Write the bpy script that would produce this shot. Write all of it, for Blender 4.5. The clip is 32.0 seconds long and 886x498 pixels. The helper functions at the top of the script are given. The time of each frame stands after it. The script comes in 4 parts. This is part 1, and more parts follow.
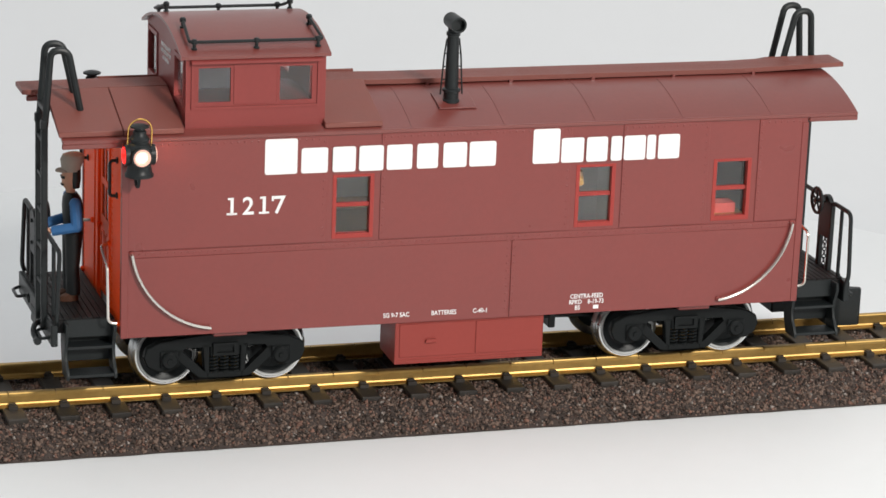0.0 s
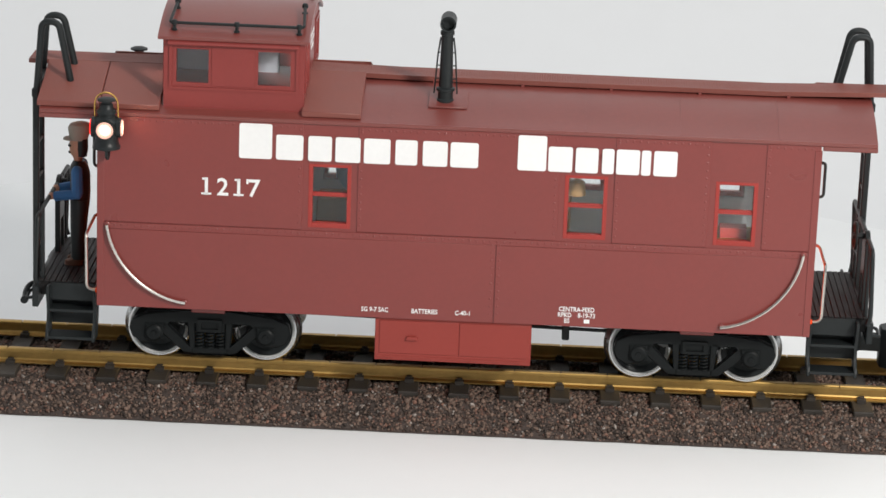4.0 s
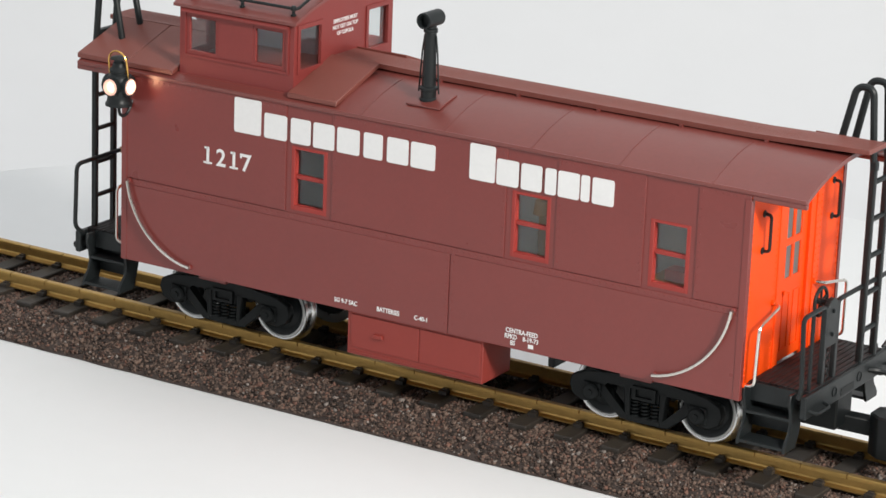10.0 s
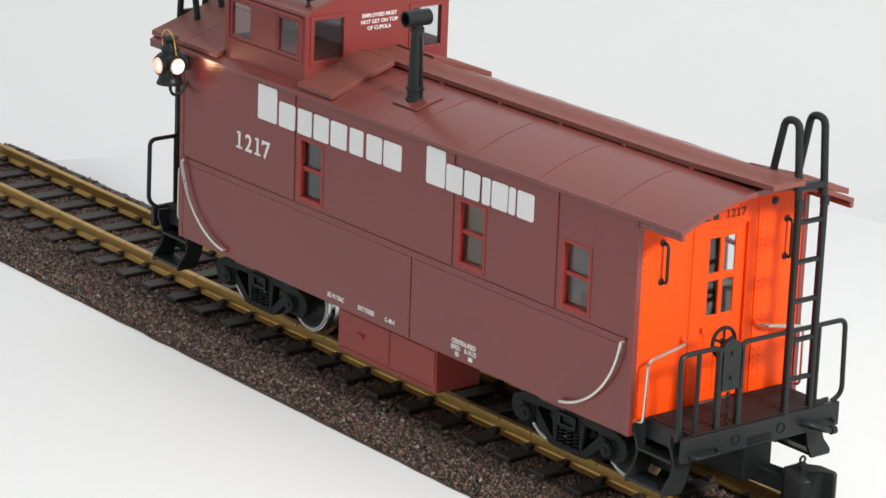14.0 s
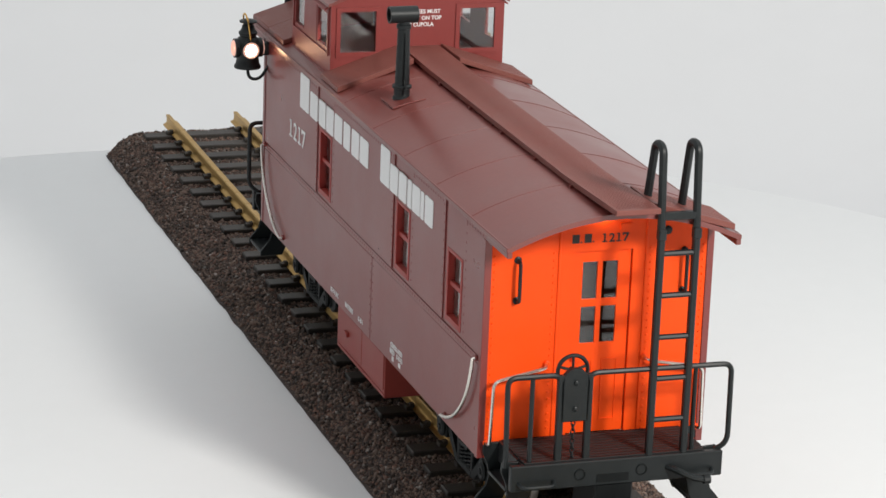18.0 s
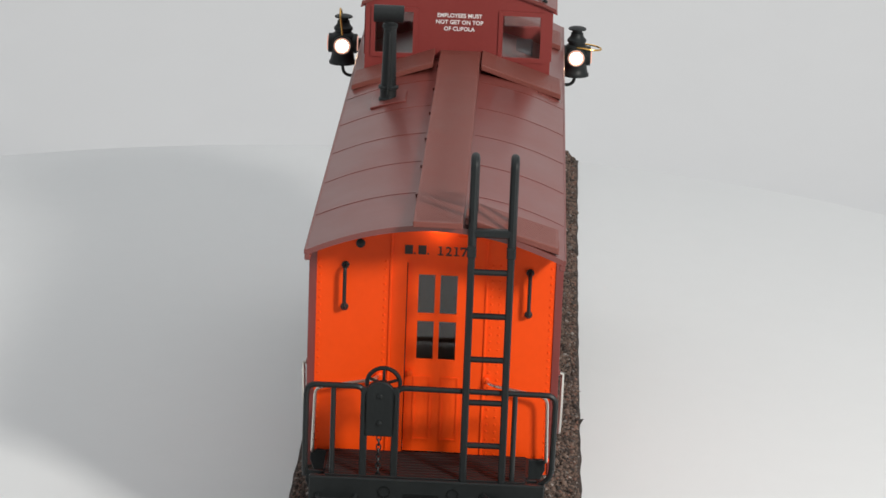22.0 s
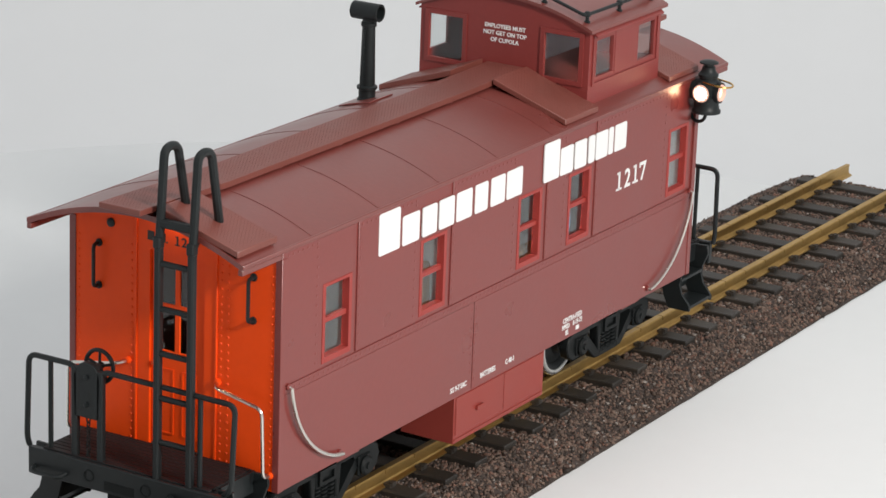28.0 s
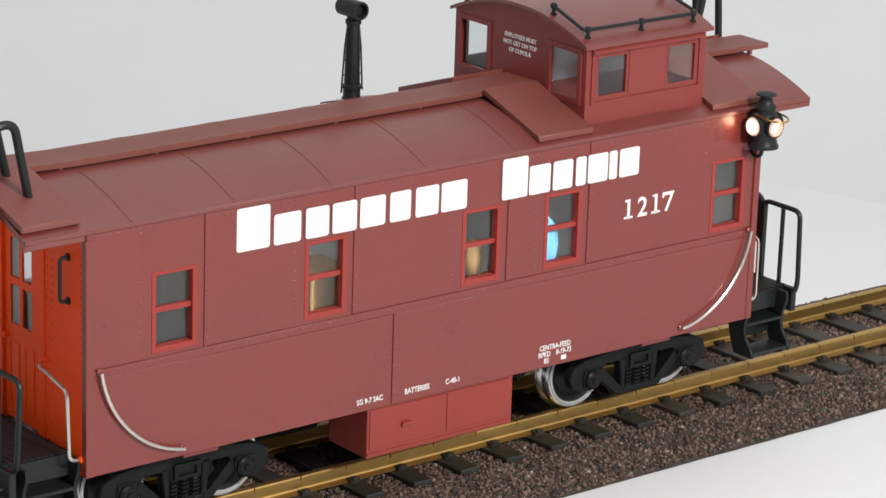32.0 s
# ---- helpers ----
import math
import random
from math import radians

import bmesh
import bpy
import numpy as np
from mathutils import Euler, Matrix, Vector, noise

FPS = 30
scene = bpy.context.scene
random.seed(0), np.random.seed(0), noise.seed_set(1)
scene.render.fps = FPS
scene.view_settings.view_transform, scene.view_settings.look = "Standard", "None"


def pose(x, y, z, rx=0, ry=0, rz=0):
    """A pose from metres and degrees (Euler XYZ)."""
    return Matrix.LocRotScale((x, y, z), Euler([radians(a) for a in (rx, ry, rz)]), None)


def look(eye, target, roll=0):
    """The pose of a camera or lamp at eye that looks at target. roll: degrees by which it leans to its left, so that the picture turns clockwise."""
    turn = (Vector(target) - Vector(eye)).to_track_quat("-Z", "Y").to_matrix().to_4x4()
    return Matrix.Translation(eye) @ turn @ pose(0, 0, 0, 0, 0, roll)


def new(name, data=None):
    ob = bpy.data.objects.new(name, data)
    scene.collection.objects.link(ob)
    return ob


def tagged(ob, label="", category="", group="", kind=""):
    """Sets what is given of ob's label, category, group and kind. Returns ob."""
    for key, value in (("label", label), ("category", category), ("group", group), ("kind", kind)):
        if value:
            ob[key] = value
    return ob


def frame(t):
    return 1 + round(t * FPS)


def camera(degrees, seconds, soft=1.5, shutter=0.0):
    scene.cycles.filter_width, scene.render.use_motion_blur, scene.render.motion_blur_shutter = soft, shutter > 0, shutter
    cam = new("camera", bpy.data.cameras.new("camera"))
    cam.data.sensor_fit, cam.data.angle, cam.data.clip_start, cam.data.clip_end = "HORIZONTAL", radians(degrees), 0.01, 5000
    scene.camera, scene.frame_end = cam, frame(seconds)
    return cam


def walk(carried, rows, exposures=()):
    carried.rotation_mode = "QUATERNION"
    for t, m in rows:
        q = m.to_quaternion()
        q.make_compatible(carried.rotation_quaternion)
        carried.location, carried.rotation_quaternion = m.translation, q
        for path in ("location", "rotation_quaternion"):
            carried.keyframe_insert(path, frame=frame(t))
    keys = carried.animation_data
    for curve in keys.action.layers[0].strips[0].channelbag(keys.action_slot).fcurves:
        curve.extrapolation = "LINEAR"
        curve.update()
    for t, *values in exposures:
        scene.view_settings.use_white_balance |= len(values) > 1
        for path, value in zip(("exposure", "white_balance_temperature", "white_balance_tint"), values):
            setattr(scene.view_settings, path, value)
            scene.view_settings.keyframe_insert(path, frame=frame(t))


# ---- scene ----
cam = camera(16.52, 32.0, soft=1.55)

EXPOSURES = [(0, 0.13), (3, 0.15), (6, 0.18), (9, 0.24), (12, 0.26), (14, 0.28), (17, 0.18), (19, 0.01), (22, -0.13), (25, -0.12), (28, 0.0), (32, 0.06)]

# the camera's place and its turn to the right, downward tilt and lean, in degrees, as it drifts
PATH = [
    (0, -0.0178, -1.5403, 0.5447, 1.223, 16.097, 2.266),
    (1, -0.0232, -1.5470, 0.5485, 1.504, 16.173, 2.022),
    (3, -0.0209, -1.5412, 0.5503, 1.652, 16.322, 2.073),
    (6, -0.0131, -1.5312, 0.5521, 1.700, 16.542, 2.140),
    (8, -0.0060, -1.5205, 0.5525, 1.652, 16.696, 2.158),
    (10, 0.0011, -1.5126, 0.5518, 1.584, 16.789, 2.186),
    (13, 0.0095, -1.5025, 0.5494, 1.493, 16.855, 2.191),
    (16.5, 0.0153, -1.4875, 0.5457, 1.414, 16.964, 2.174),
    (19, 0.0201, -1.4744, 0.5423, 1.266, 17.022, 2.244),
    (21.5, 0.0224, -1.4613, 0.5381, 1.158, 17.026, 2.204),
    (24.5, 0.0257, -1.4440, 0.5325, 0.926, 17.014, 2.001),
    (25.5, 0.0197, -1.4369, 0.5301, 1.125, 17.000, 2.005),
    (28, 0.0003, -1.4195, 0.5303, 1.831, 17.189, 2.159),
    (29.5, 0.0002, -1.4073, 0.5281, 1.768, 17.243, 2.146),
    (31, 0.0036, -1.3950, 0.5239, 1.549, 17.194, 1.985),
    (32, 0.0045, -1.3851, 0.5215, 1.460, 17.199, 1.960),
]


def view(x, y, z, pan, tilt, lean):
    a, b = radians(pan), radians(tilt)
    ahead = Vector((math.sin(a) * math.cos(b), math.cos(a) * math.cos(b), -math.sin(b)))
    return look((x, y, z), Vector((x, y, z)) + ahead, lean)


walk(cam, [(t, view(*p)) for t, *p in PATH], exposures=EXPOSURES)

# the turntable turns at a steady pace; degrees at each time
TURN = [(t, 16.575 - 4.9599 * t) for t in range(0, 33, 2)]
AXIS = Vector((0.0346, 0.0537, 0.0))  # where the car's middle stands from the turning axis

# ---- light ----
world = bpy.data.worlds.new("studio")
scene.world = world
world.use_nodes = True
world.node_tree.nodes["Background"].inputs[0].default_value = (0.957, 0.975, 0.986, 1)
world.node_tree.nodes["Background"].inputs[1].default_value = 0.6


def softbox(name, place, target, size, watts, colour):
    lamp = new(name, bpy.data.lights.new(name, "AREA"))
    lamp.data.energy, lamp.data.size, lamp.data.color = watts, size, colour
    lamp.matrix_world = look(place, target)
    return lamp


softbox("studio_lamp", (0.97, -1.38, 1.04), (0, 0, 0.1), 0.24, 29.0, (1.0, 0.96, 0.9))
# unseen fill, added overhead to brighten the board and backdrop
softbox("overhead_lamp", (0.1, 0.25, 1.7), (0, 0.45, 0.1), 1.1, 3.5, (0.97, 0.98, 1.0))

# ---- materials ----


def material(name, colour, rough=0.5, metal=0.0, grain=300.0, vary=0.08, bump=0.15, stain=0.0, spec=0.5, island=0.0, random_object=0.0):
    """A painted or moulded surface: fine grain and relief, and larger soft stains."""
    m = bpy.data.materials.new(name)
    m.use_nodes = True
    t = m.node_tree
    n, link = t.nodes, t.links
    p = n["Principled BSDF"]
    p.inputs["Roughness"].default_value, p.inputs["Metallic"].default_value = rough, metal
    p.inputs["Specular IOR Level"].default_value = spec
    co = n.new("ShaderNodeTexCoord")
    fine, wide = n.new("ShaderNodeTexNoise"), n.new("ShaderNodeTexNoise")
    fine.inputs["Scale"].default_value, fine.inputs["Detail"].default_value = grain, 4
    wide.inputs["Scale"].default_value, wide.inputs["Detail"].default_value = grain / 14, 3
    for x in (fine, wide):
        link.new(co.outputs["Object"], x.inputs["Vector"])
    mix = n.new("ShaderNodeMix")
    mix.data_type = "RGBA"
    lo = [max(c * (1 - vary * 2.2), 0) for c in colour]
    hi = [min(c * (1 + vary * 2.2) + stain * 0.02, 1) for c in colour]
    mix.inputs[6].default_value, mix.inputs[7].default_value = (*lo, 1), (*hi, 1)
    add = n.new("ShaderNodeMath")
    add.operation = "MULTIPLY_ADD"
    link.new(fine.outputs["Fac"], add.inputs[0])
    add.inputs[1].default_value = 0.45
    half = n.new("ShaderNodeMath")
    half.operation = "MULTIPLY"
    half.inputs[1].default_value = 0.55
    link.new(wide.outputs["Fac"], half.inputs[0])
    link.new(half.outputs[0], add.inputs[2])
    fac = add.outputs[0]
    if island or random_object:
        geo = n.new("ShaderNodeNewGeometry" if island else "ShaderNodeObjectInfo")
        more = n.new("ShaderNodeMath")
        more.operation = "MULTIPLY_ADD"
        link.new(geo.outputs["Random Per Island" if island else "Random"], more.inputs[0])
        more.inputs[1].default_value = island or random_object
        link.new(fac, more.inputs[2])
        sub = n.new("ShaderNodeMath")
        sub.operation = "SUBTRACT"
        sub.inputs[1].default_value = (island or random_object) / 2
        link.new(more.outputs[0], sub.inputs[0])
        fac = sub.outputs[0]
    link.new(fac, mix.inputs[0])
    link.new(mix.outputs[2], p.inputs["Base Color"])
    ro = n.new("ShaderNodeMapRange")
    ro.inputs[3].default_value, ro.inputs[4].default_value = max(rough - 0.1, 0.03), min(rough + 0.1, 1)
    link.new(wide.outputs["Fac"], ro.inputs[0])
    link.new(ro.outputs[0], p.inputs["Roughness"])
    if bump:
        b = n.new("ShaderNodeBump")
        b.inputs["Strength"].default_value, b.inputs["Distance"].default_value = bump, 0.0002
        link.new(fine.outputs["Fac"], b.inputs["Height"])
        link.new(b.outputs[0], p.inputs["Normal"])
    return m


def glow(name, colour, strength):
    m = bpy.data.materials.new(name)
    m.use_nodes = True
    p = m.node_tree.nodes["Principled BSDF"]
    p.inputs["Base Color"].default_value = (*[c * 0.5 for c in colour], 1)
    p.inputs["Roughness"].default_value = 0.08
    p.inputs["Emission Color"].default_value = (*colour, 1)
    p.inputs["Emission Strength"].default_value = strength
    return m


def glass(name, colour, rough):
    m = bpy.data.materials.new(name)
    m.use_nodes = True
    p = m.node_tree.nodes["Principled BSDF"]
    p.inputs["Base Color"].default_value = (*colour, 1)
    p.inputs["Roughness"].default_value, p.inputs["Transmission Weight"].default_value, p.inputs["IOR"].default_value = rough, 1.0, 1.45
    return m


RED = material("boxcar_red_paint", (0.196, 0.0345, 0.0298), 0.31, grain=420, vary=0.07, bump=0.14, spec=0.6)
BOX_RED = material("battery_box_red", (0.265, 0.041, 0.032), 0.42, grain=420, vary=0.06, bump=0.1, spec=0.32)
ROOF = material("roof_red_paint", (0.176, 0.04, 0.033), 0.32, grain=380, vary=0.1, bump=0.15, spec=0.75)
BOARD = material("running_board_red", (0.188, 0.051, 0.038), 0.48, grain=900, vary=0.1, bump=0.35, spec=0.6)
SASH = material("window_sash_red", (0.32, 0.038, 0.031), 0.42, grain=420, vary=0.05, spec=0.35)
CUP = material("cupola_red_paint", (0.228, 0.037, 0.033), 0.42, grain=420, vary=0.06, bump=0.1, spec=0.42)
ORANGE = material("daylight_orange_paint", (0.94, 0.075, 0.003), 0.5, grain=350, vary=0.05, bump=0.1, spec=0.25)
BLACK = material("black_plastic", (0.0125, 0.0155, 0.0165), 0.44, grain=500, vary=0.25, bump=0.14, spec=0.32)
DECK = material("dark_deck_boards", (0.0115, 0.0105, 0.011), 0.58, grain=700, vary=0.25, bump=0.4, spec=0.3)
GREY = material("dark_underframe_plastic", (0.008, 0.0095, 0.01), 0.46, grain=500, vary=0.2, spec=0.16)
STEEL = material("bright_steel", (0.62, 0.63, 0.63), 0.26, 1.0, grain=500, vary=0.05)
SILVER = material("silver_wire", (0.72, 0.69, 0.64), 0.27, 1.0, grain=600, vary=0.06)
BRASS = material("rail_brass", (0.52, 0.335, 0.115), 0.46, 1.0, grain=260, vary=0.16, bump=0.2)
BRASS_WIRE = material("brass_wire", (0.75, 0.45, 0.13), 0.25, 1.0, grain=400, vary=0.05)
TIE = material("dark_brown_sleeper", (0.028, 0.023, 0.019), 0.55, grain=600, vary=0.3, bump=0.6, random_object=0.5)
BALLAST = material("ballast_brown", (0.05, 0.036, 0.031), 0.9, grain=700, vary=0.3, bump=1.0)
STONE = material("ballast_grains", (0.098, 0.065, 0.05), 0.75, grain=900, vary=0.34, bump=0.5, island=1.5)
STONE_RED = material("red_brown_grains", (0.125, 0.064, 0.046), 0.7, grain=900, vary=0.3, bump=0.5, island=1.0)
STONE_PALE = material("pale_grains", (0.22, 0.19, 0.17), 0.6, grain=900, vary=0.25, bump=0.5, island=1.0)
RIM = material("silvery_rim_paint", (0.56, 0.57, 0.57), 0.35, 0.3, grain=400, vary=0.08)
WHITE_INK = material("white_lettering", (0.8, 0.8, 0.8), 0.5, grain=500, vary=0.04, bump=0.05)
BLACK_INK = material("black_lettering", (0.02, 0.012, 0.01), 0.5, grain=500, vary=0.1, bump=0.05)
PAPER = material("white_board", (0.77, 0.785, 0.79), 0.55, grain=60, vary=0.012, bump=0.04)
SHEET = material("white_backdrop", (0.71, 0.72, 0.732), 0.85, grain=20, vary=0.015, bump=0.03)
REAR_GREY = material("dim_room_paint", (0.3, 0.31, 0.31), 0.8, grain=30, vary=0.05, bump=0.03)
INSIDE = material("interior_grey", (0.6, 0.62, 0.64), 0.7, grain=200, vary=0.1)
BROWN = material("dark_brown_bulkhead", (0.045, 0.034, 0.028), 0.6, grain=200, vary=0.2)
SEAT = material("dark_blue_grey_seat", (0.13, 0.14, 0.16), 0.6, grain=200, vary=0.15)
TAN = material("tan_locker", (0.42, 0.24, 0.08), 0.6, grain=200, vary=0.15)
PALE = material("pale_blue_grey_partition", (0.5, 0.53, 0.6), 0.6, grain=200, vary=0.12)
BLUE = material("pale_blue_cushion", (0.12, 0.36, 0.62), 0.6, grain=200, vary=0.15)
PANE = glass("window_glass", (0.93, 0.95, 0.95), 0.04)
UNSEEN_BULB = glow("ceiling_bulb_glow", (1.0, 0.93, 0.82), 13.0)
LENS = glow("warm_lit_core", (1.0, 0.62, 0.36), 28.0)
LENS_SIDE = glow("pale_lit_core", (1.0, 0.66, 0.5), 1.7)
LENS_DIM = glow("pale_pink_lens", (1.0, 0.56, 0.44), 0.6)
LENS_RED = glow("red_lens", (1.0, 0.02, 0.015), 1.5)
BULB = glow("warm_bulb", (1.0, 0.72, 0.35), 25.0)

# ---- mesh helpers; all lengths in millimetres from the car's middle, z from the table ----
OFF = AXIS * 1000
MIDDLE = AXIS + Vector((-0.001, 0.00075, 0))  # the body's middle
shell = {"on": False}


def trim(co):
    """The body's true width and eave height from its drawn ones."""
    return Vector((co.x - 1, 0.75 + 0.984 * co.y, co.z - 0.4 * abs(co.y) / 54.5))


def part(name, bm, mat, parent, label="", smooth=35, off=True, bevel=0.0):
    """One mesh object under a thing or under a part."""
    if bevel:
        bmesh.ops.bevel(bm, geom=list(bm.edges), offset=bevel, segments=1, affect="EDGES", clamp_overlap=True)
    me = bpy.data.meshes.new(name)
    if shell["on"] and off:
        for v in bm.verts:
            v.co = trim(v.co)
    if off:
        bmesh.ops.translate(bm, verts=bm.verts, vec=OFF)
    bmesh.ops.scale(bm, verts=bm.verts, vec=(0.001, 0.001, 0.001))
    bmesh.ops.recalc_face_normals(bm, faces=bm.faces)
    bm.to_mesh(me)
    bm.free()
    if smooth:
        me.polygons.foreach_set("use_smooth", [True] * len(me.polygons))
        me.set_sharp_from_angle(angle=radians(smooth))
    me.materials.append(mat)
    ob = new(name, me)
    ob.parent = parent
    if label:
        ob["label"] = label
    return ob


def again(ob, dx=0, dy=0, dz=0, parent=None, turn=0.0):
    """The same part once more, moved, or turned half round the car's middle."""
    o = new(ob.name.split(".")[0], ob.data)
    o.parent = parent or ob.parent
    if turn:
        o.matrix_basis = Matrix.Translation((turn / 1000, 0, 0)) @ Matrix.Translation(MIDDLE) @ Matrix.Rotation(math.pi, 4, "Z") @ Matrix.Translation(-MIDDLE)
    else:
        o.matrix_basis = ob.matrix_basis @ Matrix.Translation((dx / 1000, dy / 1000, dz / 1000))
    if "label" in ob:
        o["label"] = ob["label"]
    return o


def B():
    return bmesh.new()


def box(bm, x0, x1, y0, y1, z0, z1):
    m = Matrix.Translation(((x0 + x1) / 2, (y0 + y1) / 2, (z0 + z1) / 2)) @ Matrix.Diagonal((abs(x1 - x0), abs(y1 - y0), abs(z1 - z0), 1))
    bmesh.ops.create_cube(bm, size=1, matrix=m)
    return bm


def hull(bm, low, high):
    """A block with four corners below and four above, each list going round."""
    v = [bm.verts.new(c) for c in (*low, *high)]
    n = len(low)
    bm.faces.new(v[:n][::-1])
    bm.faces.new(v[n:])
    for i in range(n):
        j = (i + 1) % n
        bm.faces.new((v[i], v[j], v[n + j], v[n + i]))
    return bm


def prism(bm, pts, axis, a, b):
    """A flat outline pulled out along an axis from a to b."""
    def at(p, w):
        return {"x": (w, p[0], p[1]), "y": (p[0], w, p[1]), "z": (p[0], p[1], w)}[axis]
    return hull(bm, [at(p, a) for p in pts], [at(p, b) for p in pts])


def tube(bm, pts, r, seg=8, closed=False):
    """A round bar along a line of points."""
    pts = [Vector(p) for p in pts]
    rings, up = [], None
    n = len(pts)
    for i, p in enumerate(pts):
        a = pts[i - 1] if i or closed else p
        b = pts[(i + 1) % n] if i < n - 1 or closed else p
        d = ((b - p).normalized() + (p - a).normalized()).normalized()
        if up is None:
            up = d.orthogonal().normalized()
        up = (up - d * up.dot(d)).normalized()
        side = d.cross(up)
        rings.append([bm.verts.new(p + (up * math.cos(k * math.tau / seg) + side * math.sin(k * math.tau / seg)) * r) for k in range(seg)])
    for i in range(n if closed else n - 1):
        A, C = rings[i], rings[(i + 1) % n]
        for k in range(seg):
            bm.faces.new((A[k], A[(k + 1) % seg], C[(k + 1) % seg], C[k]))
    if not closed:
        bm.faces.new(rings[0][::-1])
        bm.faces.new(rings[-1])
    return bm


def lathe(bm, prof, at, axis="z", seg=24, ring_shape=False):
    """A turned shape: (radius, height) pairs round an axis through a point."""
    rings = []
    for r, h in prof:
        ring = []
        for k in range(seg):
            c, s = math.cos(k * math.tau / seg) * r, math.sin(k * math.tau / seg) * r
            p = {"z": (c, s, h), "y": (c, h, s), "x": (h, c, s)}[axis]
            ring.append(bm.verts.new(Vector(at) + Vector(p)))
        rings.append(ring)
    for A, C in zip(rings, rings[1:]):
        for k in range(seg):
            bm.faces.new((A[k], A[(k + 1) % seg], C[(k + 1) % seg], C[k]))
    if ring_shape:
        for k in range(seg):
            bm.faces.new((rings[-1][k], rings[-1][(k + 1) % seg], rings[0][(k + 1) % seg], rings[0][k]))
    else:
        bm.faces.new(rings[0])
        bm.faces.new(rings[-1])
    return bm


def round_path(pts, r, n=4):
    """A line of points with its inner corners rounded."""
    pts = [Vector(p) for p in pts]
    out = [pts[0]]
    for a, p, b in zip(pts, pts[1:], pts[2:]):
        u, v = (a - p), (b - p)
        s, e = p + u.normalized() * min(r, u.length / 2), p + v.normalized() * min(r, v.length / 2)
        for k in range(n + 1):
            w = k / n
            out.append(s * (1 - w) ** 2 + p * 2 * w * (1 - w) + e * w * w)
    out.append(pts[-1])
    return out


def wall(bm, u0, u1, z0, z1, holes, axis, w0, w1):
    """A wall with openings right through it, in one shell: along x (axis 'y') or along y (axis 'x'), from w0 to w1 thick."""
    us = sorted({u0, u1, *[h[0] for h in holes], *[h[1] for h in holes]})
    zs = sorted({z0, z1, *[h[2] for h in holes], *[h[3] for h in holes]})
    verts = {}

    def v(i, k, w):
        key = (i, k, w)
        if key not in verts:
            verts[key] = bm.verts.new((us[i], w, zs[k]) if axis == "y" else (w, us[i], zs[k]))
        return verts[key]

    def full(i, k):
        if not (0 <= i < len(us) - 1 and 0 <= k < len(zs) - 1):
            return False
        u, z = (us[i] + us[i + 1]) / 2, (zs[k] + zs[k + 1]) / 2
        return not any(h[0] < u < h[1] and h[2] < z < h[3] for h in holes)

    for i in range(len(us) - 1):
        for k in range(len(zs) - 1):
            if not full(i, k):
                continue
            for w in (w0, w1):
                bm.faces.new((v(i, k, w), v(i + 1, k, w), v(i + 1, k + 1, w), v(i, k + 1, w)))
            for di, dk, a, b in ((-1, 0, (i, k), (i, k + 1)), (1, 0, (i + 1, k), (i + 1, k + 1)), (0, -1, (i, k), (i + 1, k)), (0, 1, (i, k + 1), (i + 1, k + 1))):
                if not full(i + di, k + dk):
                    bm.faces.new((v(*a, w0), v(*b, w0), v(*b, w1), v(*a, w1)))
    return bm


def writing(name, body, size, m, mat, parent, label="", bold=0.0, squeeze=1.0):
    """Words as a thin raised mesh, in millimetres, at a pose in the car's space. Anchored at the left of the line."""
    cu = bpy.data.curves.new(name, "FONT")
    cu.body, cu.size, cu.extrude, cu.offset = body, size, 0.12, bold
    cu.align_x, cu.resolution_u = "CENTER", 3
    tmp = new(name + "_tmp", cu)
    me = bpy.data.meshes.new_from_object(tmp.evaluated_get(bpy.context.evaluated_depsgraph_get()))
    bpy.data.objects.remove(tmp)
    me.transform(m @ Matrix.Diagonal((squeeze, 1, 1, 1)))
    if shell["on"]:
        for v in me.vertices:
            v.co = trim(v.co)
    me.transform(Matrix.Translation(AXIS) @ Matrix.Diagonal((0.001, 0.001, 0.001, 1)))
    me.materials.clear()
    me.materials.append(mat)
    ob = new(name, me)
    ob.parent = parent
    if label:
        ob["label"] = label
    return ob


def facing(x, y, z, side):
    """Where a line of writing stands: side 'A' looks to -y, 'C' to +y, 'B' to +x."""
    turn = {"A": (90, 0, 0), "C": (90, 0, 180), "B": (90, 0, 90), "E": (90, 0, -90)}[side]
    return Matrix.LocRotScale((x, y, z), Euler([radians(a) for a in turn]), None)


# ---- the setting: round white turntable board and the white sheet behind it ----
MOVING = []


